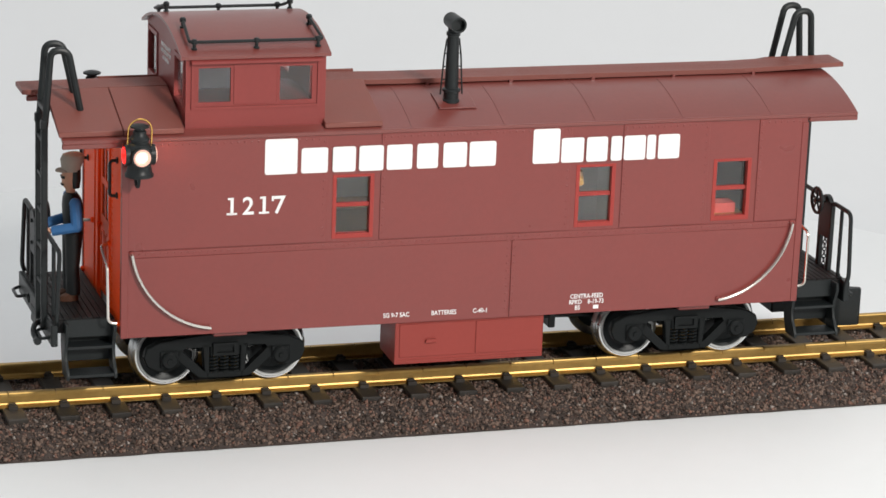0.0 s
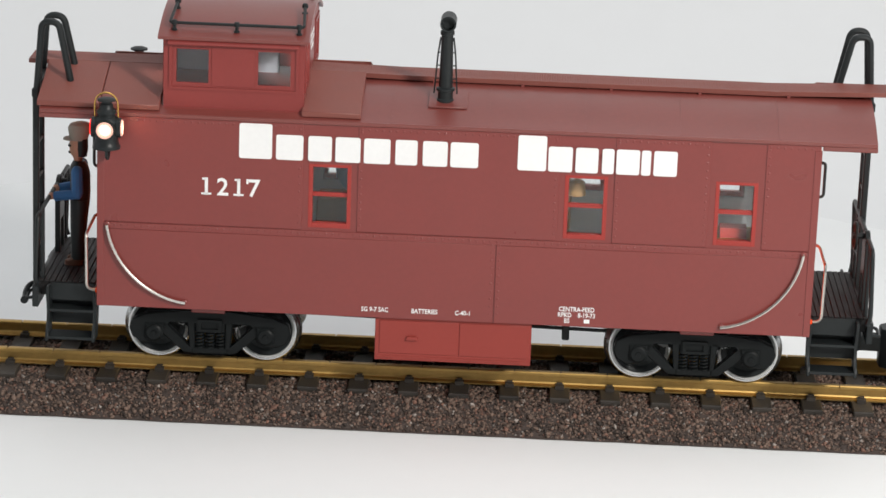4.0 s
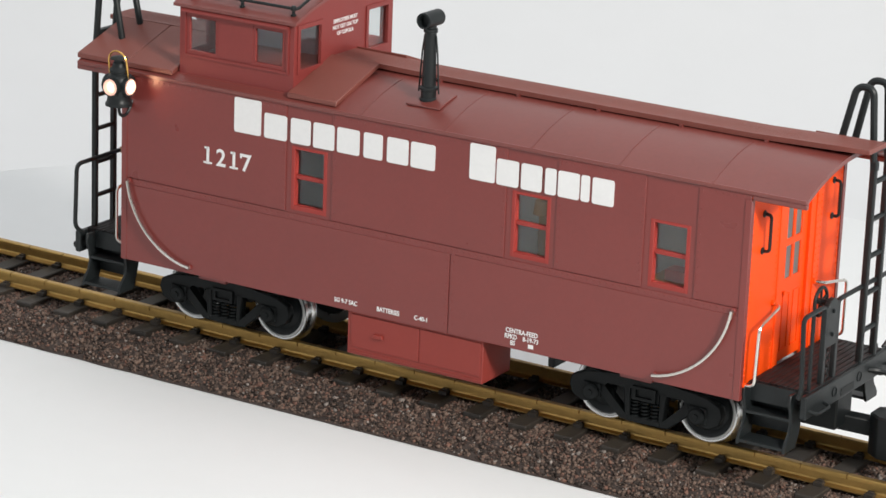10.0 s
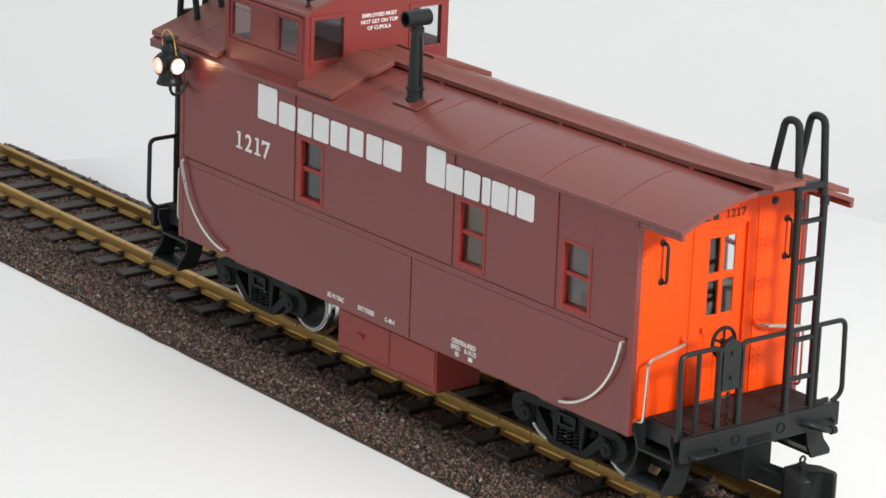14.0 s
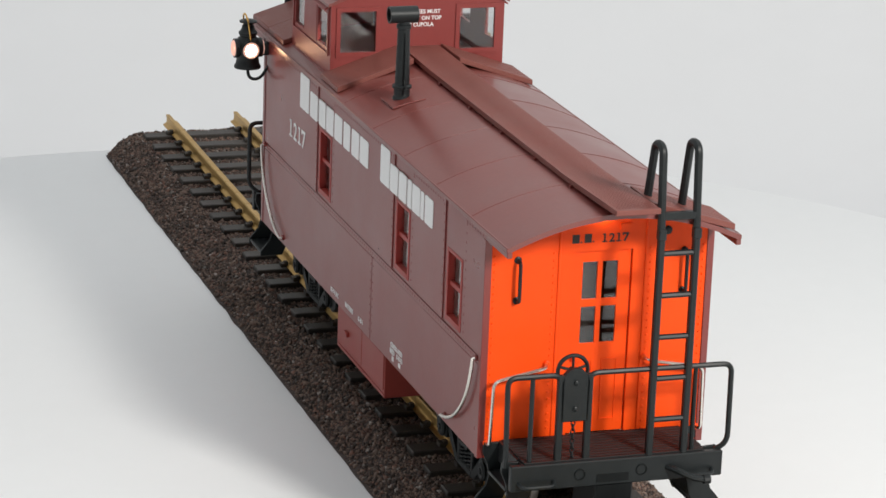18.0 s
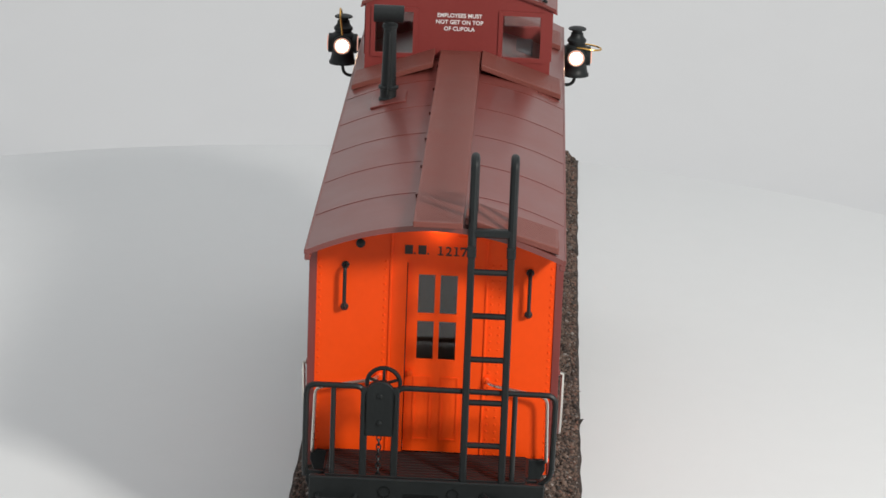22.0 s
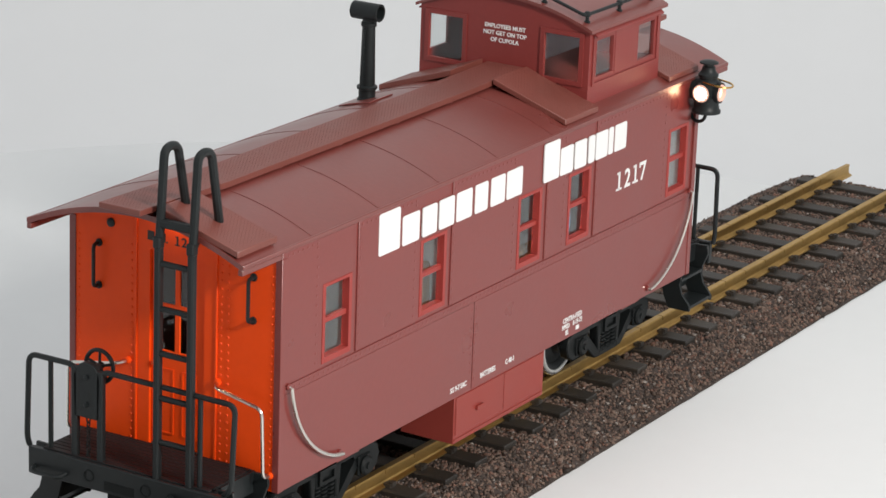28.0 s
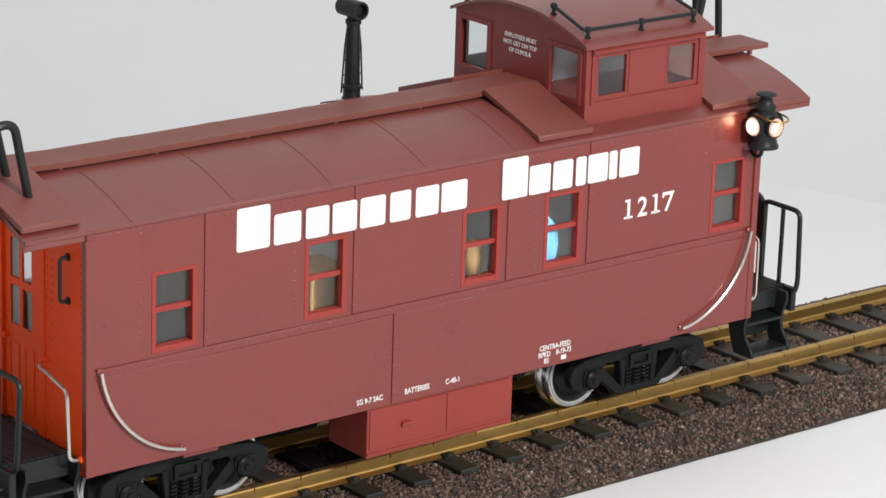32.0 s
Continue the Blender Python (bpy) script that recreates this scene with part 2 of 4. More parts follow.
def setting():
    bm = B()
    lathe(bm, [(514, -16), (527, -15.2), (529, -13), (529, -3), (527.5, -0.8), (525, 0)], (0, 0, 0), "z", 160)
    board = new("turntable_board")
    tagged(board, "round white turntable board under the model track", "turntable")
    part("board", bm, PAPER, board, off=False)
    bm = B()
    lathe(bm, [(150, -70), (150, -62), (60, -56), (60, -16)], (0, 0, 0), "z", 40)
    part("pedestal", bm, GREY, board, "dark round pedestal under the board", off=False)
    MOVING.append(board)
    # the sheet: floor, bend and back in one
    line = [(-3200, -72), (620, -72)]
    for k in range(1, 17):
        a = k / 16 * math.pi / 2
        line.append((620 + 520 * math.sin(a), -72 + 520 * (1 - math.cos(a))))
    line.append((1140, 3000))
    bm = prism(B(), line + [(1146, 3000), (1146, -80), (-3200, -80)], "x", -3200, 3200)
    sheet = part("backdrop", bm, SHEET, None, off=False, smooth=40)
    # added unseen wall: keeps reflections and fill from the front dimmer
    wall_back = part("wall_back", box(B(), -3200, 3200, -3320, -3220, -80, 3000), REAR_GREY, None, off=False, smooth=0)
    tagged(wall_back, "plain grey wall added unseen behind the camera to dim reflections", "wall", kind="structure")
    tagged(sheet, "seamless white paper backdrop sheet behind the turntable", "backdrop", kind="structure")


setting()

# ---- the caboose ----
car = new("caboose")
tagged(car, "boxcar-red model railway caboose with orange ends on brass track", "model caboose")
MOVING.append(car)

ZB, ZT, WY, XE, XL = 59.2, 163.6, 54.5, 187.0, 188.8
WIN_A = [(-78.6, -56.3), (55.3, 77.6), (133.8, 155.8)]
WIN_C = [(133.4, 155.6), (56.2, 78.2), (-29.6, -7.6), (-77.4, -55.4), (-180.4, -158.6)]
ZA, ZC = (107.3, 141.7), (106.7, 141.7)


def side(s, wins, zz, name):
    """One long wall: openings, raised plates, rivets, sash windows."""
    holes = [(a, b, *zz) for a, b in wins]
    y0, y1 = s * (WY - 2.2), s * (WY - 0.6)
    bm = B()
    wall(bm, -XL, XE, ZB, ZT, holes, "y", y0, y1)
    w = part("side_wall", bm, RED, car, "boxcar-red side wall with white lettering")
    belt = zz[0] - 1.8
    split = 20.6 if s < 0 else 30.0
    plates = [(-XL, split - 0.35, ZB, belt - 3.6), (split + 0.35, XE, ZB, belt - 3.6), (-XL, XE, belt - 3.55, belt)]
    if s < 0:
        ups = [(-XL, -81.9), (-52.9, 51.9), (81, 130.4), (159.2, XE)]
    else:
        ups = [(159.4, XE), (82, 129.8), (-4, 52.6), (-51.6, -33.4), (-155, -81.2)]
    plates += [(a, b, belt + 0.45, ZT - 0.5) for a, b in ups]
    for a, b, c, d in plates:
        bm = box(B(), a, b, s * (WY - 0.6), s * WY, c, d)
        part("plate", bm, RED, w, bevel=0.18)
    # rivets in rows
    bm = B()
    rows = [(x, belt - 1.6) for x in np.arange(-184, 185, 3.6)]
    rows += [(x, ZT - 2.4) for a, b in ups for x in np.arange(a + 1.8, b - 1, 3.6)]
    rows += [(x, z) for a, b in ups for x in (a + 1.6, b - 1.6) for z in np.arange(belt + 4, 160, 4.2)]
    rows += [(x, z) for x in (split - 2, split + 2, -XL + 1.6, XE - 1.6) for z in np.arange(ZB + 5, belt - 3, 4.2)]
    for x, z in rows:
        low, mid, top = [[bm.verts.new((x + q * math.cos(k * math.tau / 6), s * (WY + h), z + q * math.sin(k * math.tau / 6))) for k in range(6)] for q, h in ((0.8, -0.05), (0.64, 0.11), (0.3, 0.19))]
        bm.faces.new(top)
        for u, v in ((low, mid), (mid, top)):
            for k in range(6):
                bm.faces.new((u[k], u[(k + 1) % 6], v[(k + 1) % 6], v[k]))
    o = part("rivets", bm, RED, w, smooth=80)
    o["kind"] = "stuff"
    for a, b in wins:
        sash(s, a, b, *zz, w)
    return w


def sash(s, a, b, c, d, parent):
    """A two-light sash window in its opening."""
    mid = (c + d) / 2 + 0.6
    bm = B()
    f = 2.1
    y0, y1 = s * (WY - 4.4), s * (WY - 0.3)
    for q in ((a, a + f, c, d), (b - f, b, c, d), (a + f, b - f, c, c + f + 0.4), (a + f, b - f, d - f * 0.75, d)):
        box(bm, q[0], q[1], y0, y1, q[2], q[3])
    fr = part("window", bm, SASH, parent, "bright red sash window with two panes", bevel=0.15)
    bm = box(B(), a + f, b - f, s * (WY - 3.9), s * (WY - 1.6), mid - 1.1, mid + 1.1)
    part("meeting_rail", bm, SASH, fr, bevel=0.15)
    for lo, hi in ((c + f + 0.4, mid - 1.1), (mid + 1.1, d - f * 0.75)):
        bm = box(B(), a + f - 0.2, b - f + 0.2, s * (WY - 3.5), s * (WY - 3.1), lo - 0.2, hi + 0.2)
        part("pane", bm, PANE, fr).visible_shadow = False


shell["on"] = True
WALL_A = side(-1, WIN_A, ZA, "A")
WALL_C = side(1, WIN_C, ZC, "C")

PANES = [(-7.5, -0.3, 129.4, 146.8), (2.0, 9.4, 129.4, 146.8), (-7.5, -0.3, 108.8, 126), (2.0, 9.4, 108.8, 126)]


def roof_z(y):
    """The roof's top over y."""
    return 165.2 + 12.4 * (1 - (abs(y) / 54.4) ** 2.0)


def end_wall():
    """The orange end with its door, seen from +x; the other end is the same turned half round."""
    arc = [53.4 - 106.8 * k / 24 for k in range(25)]
    outline = [(-53.4, ZB), (-12.6, ZB), (-12.6, 152.3), (15.8, 152.3), (15.8, ZB), (53.4, ZB)] + [(y, roof_z(y) - 2.3) for y in arc]
    bm = prism(B(), outline, "x", XE - 2.0, XE + 0.15)
    w = part("end_wall", bm, ORANGE, car, "bright orange end wall with a panelled door", smooth=20)
    # corner posts in red
    for s in (-1, 1):
        part("corner_post", box(B(), XE - 3, XE + 0.7, s * 51.6, s * 54.9, ZB, 160.5), RED, w, "red corner strip", bevel=0.2)
    for a, b in ((-20.0, -19.0), (21.6, 22.6)):
        part("panel_edge", box(B(), XE, XE + 0.8, a, b, 66, 168), ORANGE, w, bevel=0.2)
    # the door
    bm = B()
    wall(bm, -12.2, 15.4, 66.8, 151.9, PANES, "x", XE - 2.4, XE - 1.3)
    door = part("door", bm, ORANGE, w, "orange door with four small panes")
    for a, b, c, d in PANES:
        part("pane", box(B(), XE - 2.1, XE - 1.8, a - 0.2, b + 0.2, c - 0.2, d + 0.2), PANE, door).visible_shadow = False
    for a, b in ((-8.4, -0.6), (3.6, 11.4)):
        bm = wall(B(), a, b, 72, 101, [(a + 0.7, b - 0.7, 72.7, 100.3)], "x", XE - 1.4, XE - 0.9)
        part("door_panel", bm, ORANGE, door)
    bm = lathe(B(), [(0.9, -0.6), (0.9, 0.4), (1.3, 0.9), (1.3, 1.7), (0.4, 2.0)], (XE - 0.8, -10.0, 103), "x", 10)
    part("door_knob", bm, ORANGE, door)
    # black hand grips
    for y in (-39.2, 40.6):
        bm = tube(B(), round_path([(XE - 0.5, y, 150.4), (XE + 4.2, y, 150.4), (XE + 4.2, y, 131.8), (XE - 0.5, y, 131.8)], 2), 0.85, 7)
        for z in (150.4, 131.8):
            lathe(bm, [(1.7, 0), (1.7, 0.8), (1.0, 1.2)], (XE, y, z), "x", 10)
        part("hand_grip", bm, BLACK, w, "black wire hand grip")
    for y in (-33.0, 32.0):
        part("vent_plug", lathe(B(), [(2.0, 0), (2.0, 0.7), (1.2, 1.1)], (XE, y, 160.2), "x", 12), BLACK, w, "round black plug")
    # silver rails beside the steps
    for s in (-1, 1):
        bm = tube(B(), round_path([(XE, s * 51, 66.5), (XE + 6.5, s * 51.2, 67), (XE + 7, s * 50.4, 97), (XE + 5.5, s * 25, 101), (XE, s * 23.4, 101.4)], 3.2), 0.8, 7)
        part("corner_rail", bm, SILVER, w, "bent silver corner rail")
        for y, z in ((51, 66.5), (23.4, 101.4)):
            part("rail_socket", lathe(B(), [(1.5, 0), (1.5, 1.6), (0.9, 2.0)], (XE, s * y, z), "x", 10), ORANGE, w)
    # rivet columns
    bm = B()
    for y in (-50, -22, 24.4, 28, 50):
        for z in np.arange(64, 154, 3.4):
            lathe(bm, [(0.7, 0.1), (0.42, 0.5)], (XE, y, z), "x", 6)
    o = part("rivets", bm, ORANGE, w)
    o["kind"] = "stuff"
    # lettering over the door: two plain marks and the car's number
    for y in (-12.1, -6.3):
        part("black_mark", box(B(), XE + 0.1, XE + 0.3, y - 1.7, y + 1.7, 156.2, 160.2), BLACK_INK, w)
        part("black_mark", box(B(), XE + 0.1, XE + 0.3, y + 2.2, y + 2.9, 156.2, 156.9), BLACK_INK, w)
    for ch, u, serifs in (("1", -5.2, ((-1.2, 1.2, 0, 0.45), (-1.0, 0, 3.4, 3.85))), ("2", -1.7, ()), ("1", 1.6, ((-1.2, 1.2, 0, 0.45), (-1.0, 0, 3.4, 3.85))), ("7", 5.0, ((-1.7, -1.2, 2.8, 3.9),))):
        writing("end_number", ch, 5.6, facing(XE + 0.2, 6.8 + u, 156.1, "B"), BLACK_INK, w, "black serif car number", 0.1, 1.05)
        for q0, q1, q2, q3 in serifs:
            part("serif", box(B(), XE + 0.1, XE + 0.33, 6.8 + u + q0, 6.8 + u + q1, 156.1 + q2, 156.1 + q3), BLACK_INK, w)
    # small bulb under the roof's edge
    part("end_bulb", lathe(B(), [(0.3, -1.4), (1.6, -1.0), (1.9, 0.4), (1.2, 1.4)], (XE + 4, 1, 169.3), "z", 10), BULB, w, "small lit warm bulb under the eave")
    part("bulb_plate", box(B(), XE + 0.1, XE + 1.0, 8.8, 14.7, 161.0, 164.4), ORANGE, w)
    return w


END_B = end_wall()


def turned(o, parent, skip="", shift=0.0):
    """A part with all its pieces, turned half round for the other end."""
    n = again(o, parent=parent, turn=shift if parent is car else 0.0)
    if parent is not car:
        n.matrix_basis = o.matrix_basis.copy()
    n.visible_shadow = o.visible_shadow
    if "kind" in o:
        n["kind"] = o["kind"]
    for c in o.children:
        if c.name.split(".")[0] != skip:
            turned(c, n)
    return n


turned(END_B, car, shift=-2.0)


def curve_slab(bm, x0, x1, ys, top, thick):
    """A sheet bent over y: its top height is top(y)."""
    rows = [[bm.verts.new((x, y, top(y) - t)) for y in ys] for x, t in ((x0, 0), (x1, 0), (x1, thick), (x0, thick))]
    n = len(ys)
    for a in range(4):
        b = (a + 1) % 4
        for k in range(n - 1):
            bm.faces.new((rows[a][k], rows[a][k + 1], rows[b][k + 1], rows[b][k]))
    for k in (0, n - 1):
        bm.faces.new([r[k] for r in rows])
    return bm


def tread(bm, x0, x1, y0, y1, height):
    """Small raised lozenges in slanting rows."""
    for i, x in enumerate(np.arange(x0, x1 - 1.0, 1.35)):
        for y in np.arange(y0 + (i * 0.78) % 1.56, y1, 1.56):
            c = 0.36
            p = [(x - 0.5, y - c - 0.17), (x + 0.5, y + c - 0.17), (x + 0.5, y + c + 0.17), (x - 0.5, y - c + 0.17)]
            q = [(x - 0.4, y - c * 0.8 - 0.08), (x + 0.4, y + c * 0.8 - 0.08), (x + 0.4, y + c * 0.8 + 0.08), (x - 0.4, y - c * 0.8 + 0.08)]
            hull(bm, [(u, v, height(u, v) - 0.02) for u, v in p], [(u, v, height(u, v) + 0.07) for u, v in q])
    return bm


def roof():
    ys = [-54.4 + 108.8 * k / 28 for k in range(29)]
    r = part("roof", curve_slab(B(), -220, 216, ys, roof_z, 2.4), ROOF, car, "curved red roof with raised seams", smooth=25)
    for s in (-1, 1):
        part("eave_strip", box(B(), -220, 216, s * 54.2, s * 55.3, 163.2, 165.3), ROOF, r, bevel=0.3)
        for xa, xb in ((-220.2, -189.6), (188.0, 216.2)):
            part("fascia", box(B(), xa, xb, s * 52.6, s * 55.0, 160.7, 163.25), ROOF, r, bevel=0.3)
    for x in (-36.5, 14, 65, 114.6, 165.6, -190):
        for lo, hi in ((-54.2, -10.5), (12.5, 54.2)):
            yy = [lo + (hi - lo) * k / 10 for k in range(11)]
            part("seam", curve_slab(B(), x - 0.5, x + 0.5, yy, lambda y: roof_z(y) + 0.2, 0.5), ROOF, r)
    # running boards
    def board_z(x):
        return float(np.interp(x, (-231, -156, -83, -35, 165, 224), (181.2, 181.6, 181.6, 180.6, 180.4, 182.2)))

    for x0, x1 in ((-83, 226.4), (-233, -157)):
        xs = [x0 + (x1 - x0) * k / 20 for k in range(21)]
        bm = prism(B(), [(x, board_z(x)) for x in xs] + [(x, board_z(x) - 2.5) for x in xs[::-1]], "y", -9.4, 11.4)
        b = part("running_board", bm, BOARD, r, "raised red running board with a tread pattern", smooth=20, bevel=0.25)
        bm = tread(B(), x0 + 1.4, x1 - 1.2, -8.6, 10.8, lambda x, y: board_z(x))
        o = part("tread_pattern", bm, BOARD, b, smooth=0)
        o["kind"] = "stuff"
        for x in [q for q in (-63, -16, 31, 78, 125, 172, -178, -222) if x0 < q < x1]:
            for q in (-1, 1):
                part("board_bracket", box(B(), x - 0.9, x + 0.9, q * 8.6, q * 10.6, roof_z(10) - 0.6, board_z(x) - 2), ROOF, r)
    # sloping panels: beside the cupola and under the ladders
    def panel(xa, xb, s, za=183.2, zb=167.2, yb=54.2):
        th = 2.8
        p = [(12.2, za - th), (yb, zb - th), (yb, zb), (12.2, za)]
        bm = prism(B(), [(s * y, z) for y, z in p], "x", xa, xb)
        b = part("roof_panel", bm, BOARD, r, "sloping red roof panel with a tread pattern", bevel=0.3)
        lo, hi = sorted((s * 13.4, s * (yb - 1.2)))
        o = part("tread_pattern", tread(B(), xa + 1.2, xb - 1.2, lo, hi, lambda x, y: za + (zb - za) * (abs(y) - 12.2) / (yb - 12.2)), BOARD, b, smooth=0)
        o["kind"] = "stuff"
    panel(-83.2, -52.4, -1, 182.4, 169.2, 53)
    panel(-83.2, -51.0, 1, 182.4, 169.2, 53)
    panel(-189.6, -157.6, 1, 182.4, 169.2, 53)
    panel(-188.6, -157.6, -1, 182.0, 169.2, 53)
    panel(-221.6, -189.0, -1, 182.0, 169.2, 53)
    panel(187.8, 215.4, 1, 181.6, 170.2, 52)
    # stove pipe
    shell["on"] = False
    bm = lathe(B(), [(4.6, 0), (4.6, 1.6), (4.0, 2.2), (4.0, 6), (4.9, 6.4), (4.9, 7.6), (3.7, 8.2), (3.4, 22), (3.1, 36), (3.7, 36.3), (3.7, 38), (3.0, 38.5), (3.0, 41)], (-10.4, -31, 172.4), "z", 22)
    pipe = part("stove_pipe", bm, BLACK, r, "black stove pipe with a cross-shaped cap")
    bm = lathe(B(), [(0.3, -3.4), (3.1, -3.6), (3.3, -7.2), (4.2, -7.2), (4.2, 7.2), (3.3, 7.2), (3.1, 3.6), (0.3, 3.4)], (-10.0, -31.8, 215.6), "y", 22)
    part("pipe_cap", bm, BLACK, pipe)
    for s in (-1, 1):
        bm = tube(B(), [(-10.4 + s * 3.4, -31, 207), (-10.4 + s * 4.6, -31, 198), (-10.4 + s * 6.0, -31, 177)], 0.45, 6)
        for z in (185, 192, 199):
            tube(bm, [(-10.4 + s * 3, -31, z), (-10.4 + s * (5.4 - (z - 185) * 0.06), -31, z)], 0.35, 5)
        part("pipe_stay", bm, BLACK, pipe)
    part("pipe_flash", curve_slab(B(), -19, 1.5, [-39 + 1.7 * k for k in range(11)], lambda y: roof_z(y) + 0.4, 0.8), ROOF, pipe, bevel=0.2)
    return r


roof()


shell["on"] = False


def cup_z(y):
    return 205.2 + 10.8 * (1 - (abs(y) / 49) ** 2.0)


def cupola():
    X0, X1, Y = -157.0, -83.5, 46.9
    face = [(-42.4, -22.2, 178.6, 201.2), (22.0, 42.2, 178.6, 201.2)]
    flank = [(-151.6, -132.4, 179.6, 199.6), (-109, -89.6, 179.6, 199.6)]
    cup = part("cupola", wall(B(), X0, X1, 160.0, 205, flank, "y", -(Y - 1.8), -Y), CUP, car, "red lookout cupola with eight windows", smooth=0)
    part("cupola_side", wall(B(), X0, X1, 160.0, 205, flank, "y", Y - 1.8, Y), CUP, cup, smooth=0)
    for xa, xb in ((X1 - 1.8, X1), (X0, X0 + 1.8)):
        bm = wall(B(), -Y + 1.8, Y - 1.8, 166, 204.9, face, "x", xa, xb)
        w = part("cupola_end", bm, CUP, cup, smooth=0)
        arc = [(Y - 1.8) * (1 - 2 * k / 16) for k in range(17)]
        gable = [(-Y + 1.8, 204.9), (Y - 1.8, 204.9)] + [(q, cup_z(q) - 1.5) for q in arc]
        part("gable", prism(B(), gable, "x", xa, xb), CUP, w, smooth=0)
        o = 1 if xb == X1 else -1
        xo = X1 if o > 0 else X0
        for a, b, c, d in face:
            bm = wall(B(), a - 1.7, b + 1.7, c - 1.7, d + 1.7, [(a + 0.6, b - 0.6, c + 0.6, d - 0.6)], "x", xo - o * 1.2, xo + o * 0.7)
            fr = part("window_frame", bm, CUP, w, smooth=0)
            part("pane", box(B(), xo - o * 1.3, xo - o * 0.9, a, b, c, d), PANE, fr).visible_shadow = False
        for k, line in enumerate(("EMPLOYEES MUST", "NOT GET ON TOP", "OF CUPOLA")):
            writing("notice_line", line, 2.9, facing(xo + o * 0.1, 0.5, 198.6 - k * 3.4, "B" if o > 0 else "E"), WHITE_INK, w, "small white stencilled notice", 0.06, 0.98)
    for s in (-1, 1):
        for a, b, c, d in flank:
            bm = wall(B(), a, b, c, d, [(a + 1.2, b - 1.2, c + 1.2, d - 1.0)], "y", s * (Y - 1.6), s * (Y + 0.1))
            fr = part("window_frame", bm, CUP, cup, smooth=0)
            part("pane", box(B(), a + 1, b - 1, s * (Y - 1.3), s * (Y - 0.9), c + 1, d - 0.8), PANE, fr).visible_shadow = False
        # moulding round the row of windows, and the drip strip above it
        bm = wall(B(), -154.2, -86.6, 177.0, 202.2, [(-152.8, -88.0, 178.4, 201)], "y", s * Y, s * (Y + 0.7))
        part("window_moulding", bm, CUP, cup, smooth=0)
        bm = prism(B(), [(s * (Y + 0.2), 202.4), (s * (Y + 2.8), 201.2), (s * (Y + 2.8), 202.0), (s * (Y + 0.2), 204)], "x", -154.6, -86)
        part("drip_strip", bm, CUP, cup)
        part("slide_panel", box(B(), -132.0, -109.4, s * (Y - 0.1), s * (Y + 0.35), 179.4, 200.6), CUP, cup, bevel=0.12)
        part("base_moulding", box(B(), X0 - 0.6, X1 + 0.6, s * Y, s * (Y + 1.0), 165.2, 167.2), CUP, cup, bevel=0.2)
    ys = [-49 + 98 * k / 24 for k in range(25)]
    r = part("cupola_roof", curve_slab(B(), -160, -81.4, ys, cup_z, 1.6), ROOF, cup, "curved red cupola roof", smooth=25)
    for s in (-1, 1):
        y, z = s * 43, cup_z(43)
        yi = s * 20
        line = round_path([(-153, yi, cup_z(20) + 3.8), (-154.5, y, z + 3.8), (-84.5, y, z + 3.8), (-86, yi, cup_z(20) + 3.8)], 2.2)
        rail = part("roof_rail", tube(B(), line, 0.85, 8), BLACK, r, "black grab rail on the cupola roof")
        for x, yy in ((-152, y), (-119.5, y), (-87, y), (-153, yi), (-86, yi)):
            zz = cup_z(yy)
            bm = lathe(B(), [(1.5, -0.2), (1.5, 0.6), (0.9, 1.0), (0.9, 2.6), (1.6, 3.0), (1.7, 4.6), (1.0, 5.4)], (x, yy, zz), "z", 10)
            part("rail_post", bm, BLACK, rail)
    return cup


cupola()


